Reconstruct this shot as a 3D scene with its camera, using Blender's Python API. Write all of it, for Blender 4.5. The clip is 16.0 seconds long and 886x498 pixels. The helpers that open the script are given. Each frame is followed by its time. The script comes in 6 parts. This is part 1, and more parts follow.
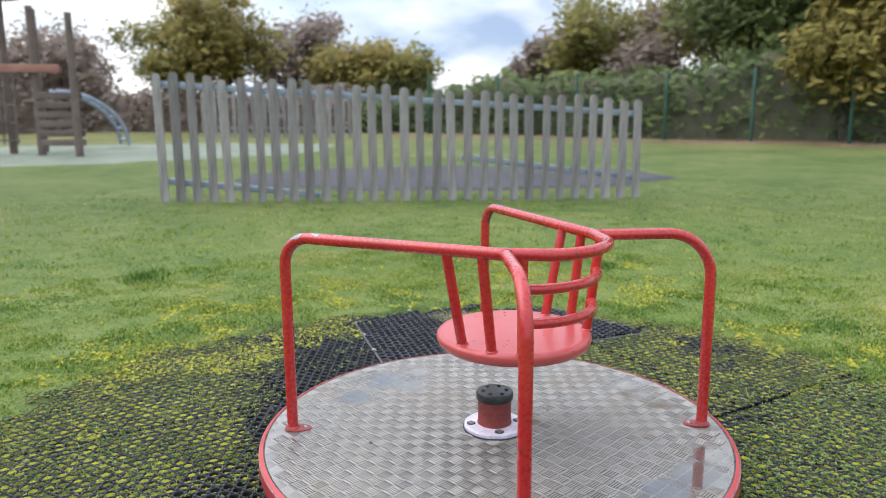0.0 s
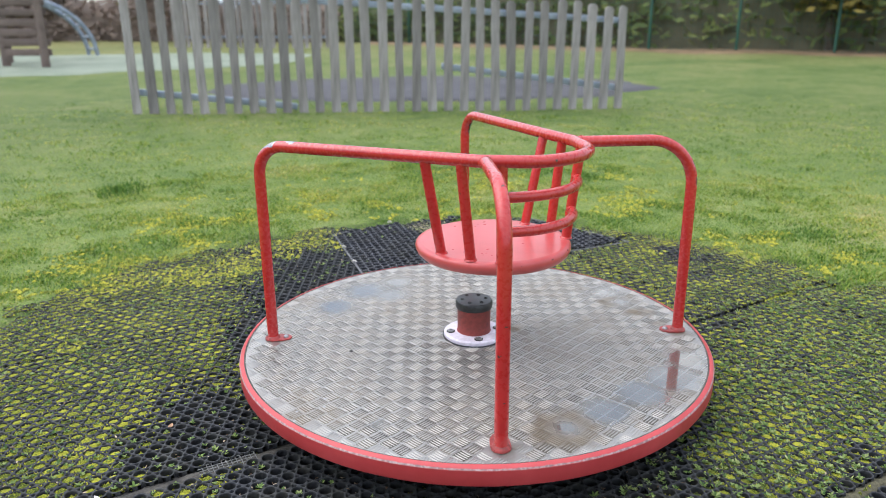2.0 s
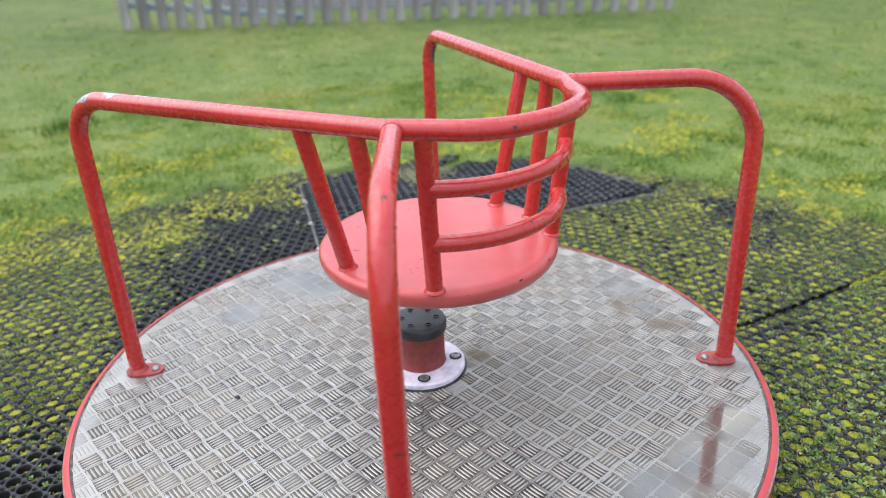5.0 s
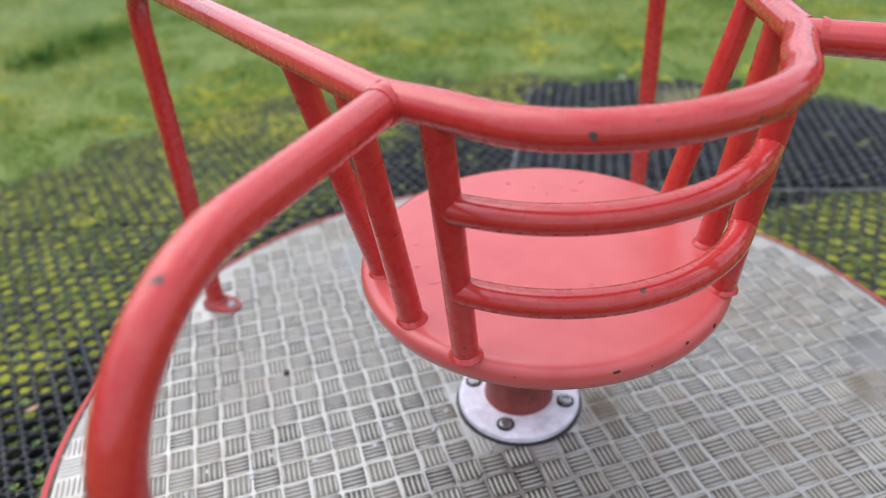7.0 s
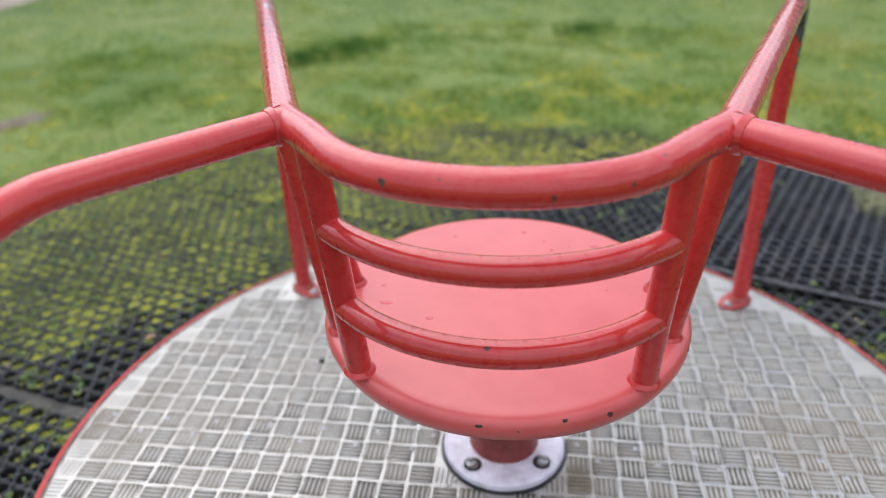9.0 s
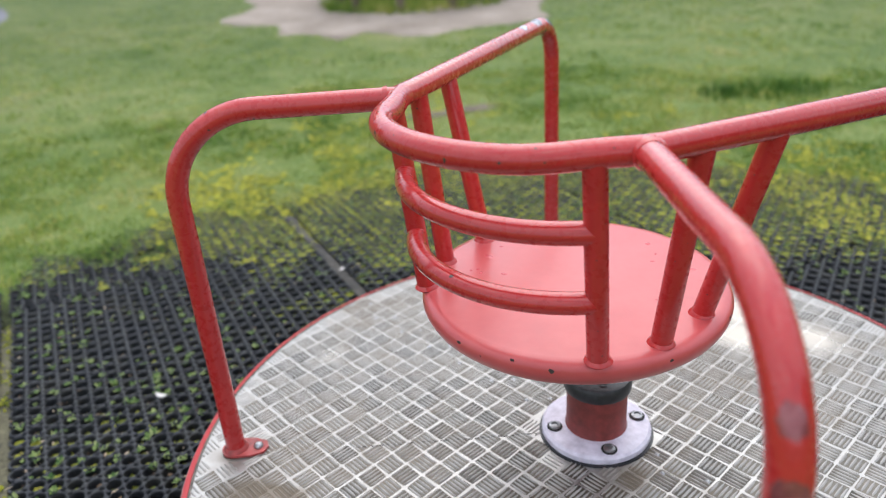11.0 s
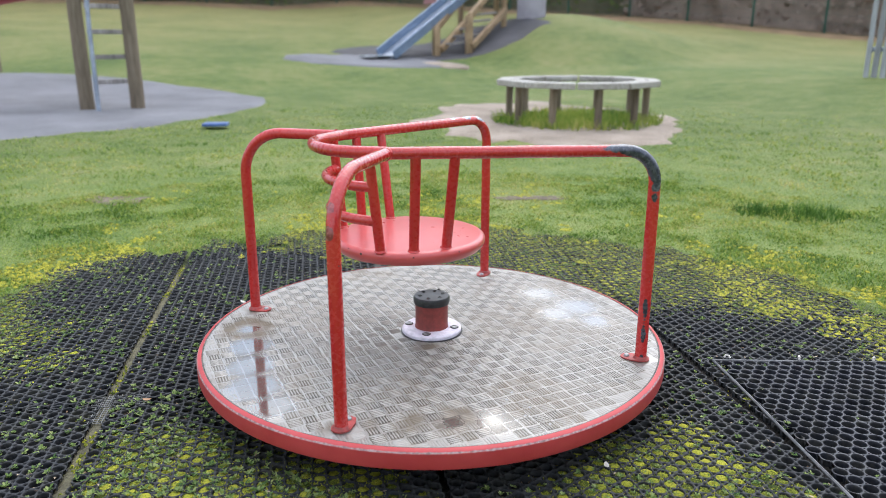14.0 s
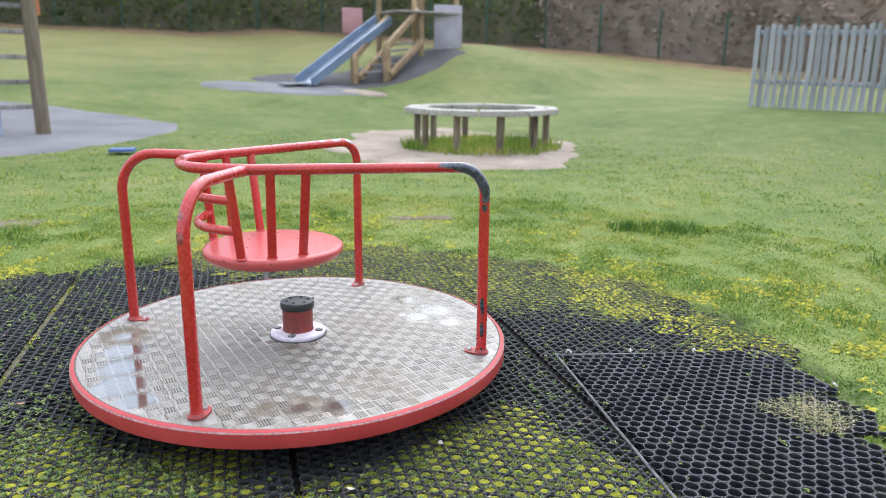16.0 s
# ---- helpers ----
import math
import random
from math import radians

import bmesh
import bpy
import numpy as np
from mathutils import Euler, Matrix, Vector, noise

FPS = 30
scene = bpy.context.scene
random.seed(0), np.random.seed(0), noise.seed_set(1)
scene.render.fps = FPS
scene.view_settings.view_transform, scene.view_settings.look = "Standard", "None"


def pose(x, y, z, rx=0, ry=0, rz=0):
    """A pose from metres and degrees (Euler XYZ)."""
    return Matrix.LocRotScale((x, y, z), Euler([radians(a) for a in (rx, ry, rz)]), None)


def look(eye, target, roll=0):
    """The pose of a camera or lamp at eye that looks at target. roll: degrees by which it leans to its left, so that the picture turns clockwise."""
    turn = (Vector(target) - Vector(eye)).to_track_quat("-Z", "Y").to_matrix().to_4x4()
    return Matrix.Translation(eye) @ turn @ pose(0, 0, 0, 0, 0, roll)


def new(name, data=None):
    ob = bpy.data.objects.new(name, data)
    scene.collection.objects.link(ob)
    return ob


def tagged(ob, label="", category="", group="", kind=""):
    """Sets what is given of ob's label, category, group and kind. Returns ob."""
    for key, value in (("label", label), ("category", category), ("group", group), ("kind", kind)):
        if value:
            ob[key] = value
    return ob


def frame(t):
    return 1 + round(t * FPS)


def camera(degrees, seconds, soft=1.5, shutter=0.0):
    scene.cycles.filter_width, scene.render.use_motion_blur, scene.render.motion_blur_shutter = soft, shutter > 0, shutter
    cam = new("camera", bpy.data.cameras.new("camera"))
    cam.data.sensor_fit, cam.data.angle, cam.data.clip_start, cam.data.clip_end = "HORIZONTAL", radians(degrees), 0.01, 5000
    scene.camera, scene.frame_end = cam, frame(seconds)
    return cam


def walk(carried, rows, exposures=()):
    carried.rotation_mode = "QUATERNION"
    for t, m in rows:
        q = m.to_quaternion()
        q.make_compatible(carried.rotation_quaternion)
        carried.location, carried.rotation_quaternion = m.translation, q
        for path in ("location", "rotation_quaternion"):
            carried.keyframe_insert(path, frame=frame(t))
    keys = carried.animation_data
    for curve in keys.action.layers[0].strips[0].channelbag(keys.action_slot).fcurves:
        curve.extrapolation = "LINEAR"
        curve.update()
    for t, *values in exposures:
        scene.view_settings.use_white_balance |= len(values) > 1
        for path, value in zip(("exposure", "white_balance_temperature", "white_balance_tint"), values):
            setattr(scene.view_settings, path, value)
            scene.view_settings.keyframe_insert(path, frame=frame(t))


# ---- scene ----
cam = camera(62.6, 16.0, soft=0.6)
PATH = [
    (0, (-1.616, -1.421, 1.139), (-0.241, -0.02, 0.757), -0.4),
    (0.5, (-1.609, -1.419, 1.135), (-0.233, -0.034, 0.7), -0.5),
    (1, (-1.604, -1.416, 1.13), (-0.227, -0.049, 0.644), -0.3),
    (1.5, (-1.599, -1.413, 1.124), (-0.224, -0.065, 0.582), -0.3),
    (2, (-1.593, -1.41, 1.117), (-0.226, -0.085, 0.507), -0.4),
    (2.5, (-1.585, -1.41, 1.113), (-0.228, -0.105, 0.437), -0.4),
    (3, (-1.533, -1.424, 1.099), (-0.194, -0.125, 0.378), -0.7),
    (3.5, (-1.429, -1.423, 1.092), (-0.112, -0.112, 0.354), -1.4),
    (4, (-1.24, -1.296, 1.074), (0.056, 0.028, 0.32), -2.1),
    (4.2, (-1.162, -1.245, 1.07), (0.125, 0.084, 0.308), -2.3),
    (6.3, (-0.424, -0.804, 1.009), (0.354, 0.704, -0.05), -2.6),
    (6.5, (-0.376, -0.792, 1.0), (0.287, 0.751, -0.088), -3.0),
    (7, (-0.32, -0.787, 0.989), (0.112, 0.835, -0.099), -3.3),
    (7.5, (-0.279, -0.846, 0.995), (0.013, 0.855, -0.017), -2.0),
    (8, (-0.212, -0.895, 1.004), (-0.046, 0.845, 0.033), -1.3),
    (8.2, (-0.166, -0.882, 1.002), (-0.069, 0.859, 0.023), -1.1),
    (10.3, (0.379, -0.837, 0.998), (-0.597, 0.649, 0.081), -3.7),
    (10.5, (0.441, -0.822, 1.005), (-0.665, 0.574, 0.096), -3.8),
    (11, (0.601, -0.868, 1.015), (-0.747, 0.331, 0.154), -4.0),
    (11.5, (0.809, -0.907, 1.033), (-0.703, 0.142, 0.248), -3.5),
    (12, (1.055, -0.898, 1.05), (-0.576, 0.016, 0.339), -2.7),
    (12.5, (1.278, -0.963, 1.044), (-0.394, -0.088, 0.38), -1.7),
    (13, (1.516, -0.938, 1.041), (-0.179, -0.079, 0.417), -1.1),
    (13.5, (1.754, -0.881, 1.044), (0.035, -0.041, 0.459), -0.6),
    (14, (1.993, -0.9, 1.052), (0.255, -0.08, 0.499), -0.0),
    (14.5, (2.202, -0.858, 1.068), (0.448, -0.048, 0.55), 0.2),
    (15, (2.304, -0.826, 1.065), (0.565, 0.036, 0.584), 0.3),
    (15.5, (2.327, -0.811, 1.063), (0.624, 0.124, 0.59), 0.6),
    (16, (2.331, -0.807, 1.059), (0.666, 0.19, 0.578), 0.6),
]
walk(cam, [(t, look(eye, target, roll)) for t, eye, target, roll in PATH], [(0, 0.62), (2, 0.78), (4.2, 0.90), (6.5, 0.58), (8.2, 0.56), (11, 0.54), (13, 0.56), (14.5, 0.86), (16, 0.92)])
cam.data.dof.use_dof = True
cam.data.dof.aperture_fstop = 2.8

# ---- sky and sun ----
world = bpy.data.worlds.new("overcast_sky")
scene.world = world
world.use_nodes = True
wn, wl = world.node_tree.nodes, world.node_tree.links
wn.clear()
SUN_EL, SUN_AZ = radians(52), radians(130)          # azimuth of the sun, counted from +x towards +y
sky = wn.new("ShaderNodeTexSky")
sky.sky_type = "NISHITA"
sky.sun_disc = False
sky.sun_elevation = SUN_EL
sky.sun_rotation = radians(90) - SUN_AZ
sky.air_density, sky.dust_density, sky.ozone_density = 1.0, 1.5, 1.0
wtc = wn.new("ShaderNodeTexCoord")
wmap = wn.new("ShaderNodeMapping")
wmap.inputs["Scale"].default_value = (1.0, 1.0, 2.6)
wmap.inputs["Location"].default_value = (1.3, 5.2, 0.4)
wl.new(wtc.outputs["Generated"], wmap.inputs["Vector"])
wcl = wn.new("ShaderNodeTexNoise")
wcl.inputs["Scale"].default_value, wcl.inputs["Detail"].default_value, wcl.inputs["Roughness"].default_value = 2.3, 7.0, 0.55
wl.new(wmap.outputs[0], wcl.inputs["Vector"])
wr = wn.new("ShaderNodeValToRGB")
wr.color_ramp.elements[0].position, wr.color_ramp.elements[0].color = 0.38, (0.45, 0.45, 0.45, 1)
wr.color_ramp.elements[1].position, wr.color_ramp.elements[1].color = 0.56, (1, 1, 1, 1)
wl.new(wcl.outputs["Fac"], wr.inputs["Fac"])
wcb = wn.new("ShaderNodeTexNoise")
wcb.inputs["Scale"].default_value, wcb.inputs["Detail"].default_value = 4.5, 5.0
wl.new(wmap.outputs[0], wcb.inputs["Vector"])
wcr = wn.new("ShaderNodeValToRGB")
wcr.color_ramp.elements[0].position, wcr.color_ramp.elements[0].color = 0.34, (2.3, 3.0, 4.3, 1)
wcr.color_ramp.elements[1].position, wcr.color_ramp.elements[1].color = 0.66, (7.9, 8.0, 8.15, 1)
wl.new(wcb.outputs["Fac"], wcr.inputs["Fac"])
wm = wn.new("ShaderNodeMixRGB")
wl.new(wr.outputs["Color"], wm.inputs["Fac"])
wl.new(sky.outputs["Color"], wm.inputs["Color1"])
wl.new(wcr.outputs["Color"], wm.inputs["Color2"])
wbg = wn.new("ShaderNodeBackground")
wbg.inputs["Strength"].default_value = 0.165
# an overcast sky is several times as bright overhead as at the horizon
wxyz = wn.new("ShaderNodeSeparateXYZ")
wl.new(wtc.outputs["Generated"], wxyz.inputs[0])
wsq = wn.new("ShaderNodeMath")
wsq.operation, wsq.use_clamp = "MULTIPLY", True
wl.new(wxyz.outputs["Z"], wsq.inputs[0])
wl.new(wxyz.outputs["Z"], wsq.inputs[1])
wgr = wn.new("ShaderNodeMapRange")
wgr.inputs["To Min"].default_value, wgr.inputs["To Max"].default_value = 0.85, 1.60
wl.new(wsq.outputs[0], wgr.inputs["Value"])
wml = wn.new("ShaderNodeMixRGB")
wml.blend_type = "MULTIPLY"
wml.inputs["Fac"].default_value = 1.0
wl.new(wm.outputs["Color"], wml.inputs["Color1"])
wl.new(wgr.outputs[0], wml.inputs["Color2"])
# the cloud is thinnest, and glows, round the veiled sun
wdot = wn.new("ShaderNodeVectorMath")
wdot.operation = "DOT_PRODUCT"
wl.new(wtc.outputs["Generated"], wdot.inputs[0])
wdot.inputs[1].default_value = (math.cos(SUN_AZ) * math.cos(SUN_EL), math.sin(SUN_AZ) * math.cos(SUN_EL), math.sin(SUN_EL))
wveil = wn.new("ShaderNodeMapRange")
wveil.interpolation_type = "SMOOTHSTEP"
wveil.inputs["From Min"].default_value, wveil.inputs["From Max"].default_value = 0.35, 1.0
wveil.inputs["To Min"].default_value, wveil.inputs["To Max"].default_value = 0.96, 1.40
wl.new(wdot.outputs["Value"], wveil.inputs["Value"])
wmv = wn.new("ShaderNodeMixRGB")
wmv.blend_type = "MULTIPLY"
wmv.inputs["Fac"].default_value = 1.0
wl.new(wml.outputs["Color"], wmv.inputs["Color1"])
wl.new(wveil.outputs[0], wmv.inputs["Color2"])
wl.new(wmv.outputs["Color"], wbg.inputs["Color"])
wo = wn.new("ShaderNodeOutputWorld")
wl.new(wbg.outputs[0], wo.inputs["Surface"])

sun_data = bpy.data.lights.new("sun", "SUN")
sun_data.energy, sun_data.angle, sun_data.color = 0.60, radians(58), (1.0, 0.96, 0.91)
sun_lamp = new("sun", sun_data)
sun_way = Vector((math.cos(SUN_AZ) * math.cos(SUN_EL), math.sin(SUN_AZ) * math.cos(SUN_EL), math.sin(SUN_EL)))
sun_lamp.matrix_world = look(sun_way * 30, (0, 0, 0))


# ---- materials ----
def ramp(nt, fac, stops):
    n = nt.nodes.new("ShaderNodeValToRGB")
    els = n.color_ramp.elements
    while len(els) < len(stops):
        els.new(0.5)
    for e, (p, c) in zip(els, stops):
        e.position, e.color = p, (*c, 1) if len(c) == 3 else c
    nt.links.new(fac, n.inputs["Fac"])
    return n.outputs["Color"]


def noise_tex(nt, vec, scale, detail=4.0, rough=0.55, distortion=0.0):
    n = nt.nodes.new("ShaderNodeTexNoise")
    n.inputs["Scale"].default_value, n.inputs["Detail"].default_value = scale, detail
    n.inputs["Roughness"].default_value, n.inputs["Distortion"].default_value = rough, distortion
    nt.links.new(vec, n.inputs["Vector"])
    return n.outputs["Fac"]


def mix(nt, fac, a, b, how="MIX"):
    n = nt.nodes.new("ShaderNodeMixRGB")
    n.blend_type = how
    for socket, v in zip(n.inputs, (fac, a, b)):
        if isinstance(v, bpy.types.NodeSocket):
            nt.links.new(v, socket)
        elif isinstance(v, (int, float)):
            socket.default_value = v if socket.name == "Fac" else (v, v, v, 1)
        else:
            socket.default_value = (*v, 1)
    return n.outputs["Color"]


def calc(nt, how, a, b=0.0, c=None, clamp=False):
    n = nt.nodes.new("ShaderNodeMath")
    n.operation, n.use_clamp = how, clamp
    for socket, v in zip(n.inputs, (a, b, c)):
        if isinstance(v, bpy.types.NodeSocket):
            nt.links.new(v, socket)
        elif v is not None:
            socket.default_value = v
    return n.outputs[0]


def start_mat(name):
    m = bpy.data.materials.new(name)
    m.use_nodes = True
    nt = m.node_tree
    bsdf = nt.nodes["Principled BSDF"]
    tc = nt.nodes.new("ShaderNodeTexCoord")
    geo = nt.nodes.new("ShaderNodeNewGeometry")
    return m, nt, bsdf, tc.outputs["Object"], geo


def feed(nt, bsdf, colour=None, rough=None, metal=None, height=None, strength=0.3, distance=0.002):
    for key, v in (("Base Color", colour), ("Roughness", rough), ("Metallic", metal)):
        if v is None:
            continue
        if isinstance(v, bpy.types.NodeSocket):
            nt.links.new(v, bsdf.inputs[key])
        elif isinstance(v, (int, float)):
            bsdf.inputs[key].default_value = v
        else:
            bsdf.inputs[key].default_value = (*v, 1)
    if height is not None:
        b = nt.nodes.new("ShaderNodeBump")
        b.inputs["Strength"].default_value, b.inputs["Distance"].default_value = strength, distance
        nt.links.new(height, b.inputs["Height"])
        nt.links.new(b.outputs[0], bsdf.inputs["Normal"])


def simple_mat(name, dark, light, scale=8.0, rough=(0.5, 0.8), metal=0.0, bump=0.3, distance=0.002, fine=60.0, per_object=0.0, stretch=(1, 1, 1)):
    """Two-scale mottled material: broad stains between two colours, fine grain in colour, gloss and relief."""
    m, nt, bsdf, obj, geo = start_mat(name)
    mp = nt.nodes.new("ShaderNodeMapping")
    mp.inputs["Scale"].default_value = stretch
    nt.links.new(obj, mp.inputs["Vector"])
    broad = noise_tex(nt, mp.outputs[0], scale, 5)
    grain = noise_tex(nt, mp.outputs[0], fine, 3)
    both = calc(nt, "MULTIPLY_ADD", grain, 0.45, calc(nt, "MULTIPLY", broad, 0.55))
    col = ramp(nt, both, [(0.36, dark), (0.64, light)])
    if per_object:
        info = nt.nodes.new("ShaderNodeObjectInfo")
        k = calc(nt, "MULTIPLY_ADD", info.outputs["Random"], 2 * per_object, 1 - per_object)
        col = mix(nt, 1.0, col, k, "MULTIPLY")
    r = calc(nt, "MULTIPLY_ADD", both, rough[1] - rough[0], rough[0])
    feed(nt, bsdf, col, r, metal, grain, bump, distance)
    return m


def red_paint():
    """Glossy red enamel with faded tops, fine orange peel, specks of grime and chips down to dark metal."""
    m, nt, bsdf, obj, geo = start_mat("red_enamel")
    broad = noise_tex(nt, obj, 5.0, 4)
    fine = noise_tex(nt, obj, 90.0, 3)
    col = ramp(nt, broad, [(0.3, (0.40, 0.019, 0.019)), (0.7, (0.52, 0.032, 0.030))])
    col = mix(nt, calc(nt, "MULTIPLY", fine, 0.05), col, (0.74, 0.17, 0.15))
    chips = noise_tex(nt, obj, 62.0, 2, 0.4)
    chip = ramp(nt, chips, [(0.760, (0, 0, 0)), (0.770, (1, 1, 1))])
    col = mix(nt, chip, col, (0.07, 0.04, 0.03))
    grime = ramp(nt, noise_tex(nt, obj, 130.0, 2, 0.7), [(0.74, (0, 0, 0)), (0.80, (0.4, 0.4, 0.4))])
    col = mix(nt, grime, col, (0.12, 0.05, 0.035))
    r = calc(nt, "MULTIPLY_ADD", fine, 0.12, 0.22)
    r = calc(nt, "MULTIPLY_ADD", chip, 0.4, r)
    feed(nt, bsdf, col, r, 0.0, calc(nt, "MULTIPLY_ADD", chip, -1.0, calc(nt, "MULTIPLY", fine, 0.10)), 0.12, 0.0010)
    bsdf.inputs["Specular IOR Level"].default_value = 0.18
    bsdf.inputs["Coat Weight"].default_value = 0.85
    bsdf.inputs["Coat Roughness"].default_value = 0.06
    return m


def worn_paint(name, worn_at, bare_dark=(0.070, 0.076, 0.094), bare_light=(0.145, 0.152, 0.178), blotch=0.7, fade=(0.98, 1.26)):
    """The same enamel, rubbed down to grey primer and bare steel round one place, where palms have worn it."""
    m, nt, bsdf, obj, geo = start_mat(name)
    fine = noise_tex(nt, obj, 90.0, 3)
    col = ramp(nt, noise_tex(nt, obj, 5.0, 4), [(0.3, (0.40, 0.019, 0.019)), (0.7, (0.52, 0.032, 0.030))])
    mask = None
    for (x, y, z), radius in worn_at:
        d = nt.nodes.new("ShaderNodeVectorMath")
        d.operation = "DISTANCE"
        nt.links.new(obj, d.inputs[0])
        d.inputs[1].default_value = (x, y, z)
        k = calc(nt, "DIVIDE", d.outputs["Value"], radius)
        mask = k if mask is None else calc(nt, "MINIMUM", mask, k)
    mask = calc(nt, "MULTIPLY_ADD", noise_tex(nt, obj, 30.0, 5, 0.65), blotch, mask)
    worn = ramp(nt, mask, [(fade[0], (1, 1, 1)), (fade[1], (0, 0, 0))])
    bare = ramp(nt, noise_tex(nt, obj, 40.0, 4), [(0.4, bare_dark), (0.62, bare_light)])
    col = mix(nt, worn, col, bare)
    r = calc(nt, "MULTIPLY_ADD", fine, 0.14, 0.20)
    feed(nt, bsdf, col, r, calc(nt, "MULTIPLY", worn, 0.35), calc(nt, "MULTIPLY_ADD", worn, -0.8, calc(nt, "MULTIPLY", fine, 0.10)), 0.12, 0.0010)
    bsdf.inputs["Specular IOR Level"].default_value = 0.25
    bsdf.inputs["Coat Weight"].default_value = 0.9
    bsdf.inputs["Coat Roughness"].default_value = 0.08
    return m


def rim_paint():
    """Dull pinkish enamel on the rim, scraped to grey along the upper edge."""
    m, nt, bsdf, obj, geo = start_mat("scuffed_rim_enamel")
    broad = noise_tex(nt, obj, 6.0, 5, 0.6)
    fine = noise_tex(nt, obj, 110.0, 3)
    col = ramp(nt, broad, [(0.3, (0.42, 0.036, 0.040)), (0.7, (0.53, 0.066, 0.070))])
    xyz = nt.nodes.new("ShaderNodeSeparateXYZ")
    nt.links.new(obj, xyz.inputs[0])
    edge = calc(nt, "SUBTRACT", 1.0, calc(nt, "DIVIDE", calc(nt, "ABSOLUTE", calc(nt, "SUBTRACT", xyz.outputs["Z"], 0.1455)), 0.0042), clamp=True)
    scrape = ramp(nt, calc(nt, "MULTIPLY_ADD", noise_tex(nt, obj, 42.0, 6, 0.75), 0.8, calc(nt, "MULTIPLY", edge, 0.52)), [(0.60, (0, 0, 0)), (0.80, (0.85, 0.85, 0.85))])
    col = mix(nt, scrape, col, ramp(nt, fine, [(0.4, (0.15, 0.115, 0.11)), (0.6, (0.33, 0.28, 0.27))]))
    feed(nt, bsdf, col, calc(nt, "MULTIPLY_ADD", fine, 0.2, 0.36), 0.0, calc(nt, "MULTIPLY_ADD", scrape, -0.8, calc(nt, "MULTIPLY", fine, 0.3)), 0.25, 0.001)
    return m


def spot_mask(nt, pos, places, noise_scale, amount):
    """1 inside ragged round places, 0 outside."""
    mask = None
    for x, y, radius in places:
        d = nt.nodes.new("ShaderNodeVectorMath")
        d.operation = "DISTANCE"
        flat = nt.nodes.new("ShaderNodeVectorMath")
        flat.operation = "MULTIPLY"
        nt.links.new(pos, flat.inputs[0])
        flat.inputs[1].default_value = (1, 1, 0)
        nt.links.new(flat.outputs[0], d.inputs[0])
        d.inputs[1].default_value = (x, y, 0)
        k = calc(nt, "SUBTRACT", radius, d.outputs["Value"])
        mask = k if mask is None else calc(nt, "MAXIMUM", mask, k)
    return calc(nt, "MULTIPLY_ADD", calc(nt, "SUBTRACT", noise_tex(nt, pos, noise_scale, 4), 0.5), amount, mask)


WET = [(0.02, -0.58, 0.10), (0.16, -0.60, 0.11), (0.29, -0.58, 0.09), (-0.12, -0.56, 0.09), (-0.26, -0.53, 0.06), (0.60, -0.10, 0.08), (0.56, -0.20, 0.06), (0.02, 0.55, 0.10), (-0.16, 0.50, 0.09), (0.16, 0.53, 0.08), (0.05, 0.45, 0.08), (-0.56, -0.18, 0.04)]


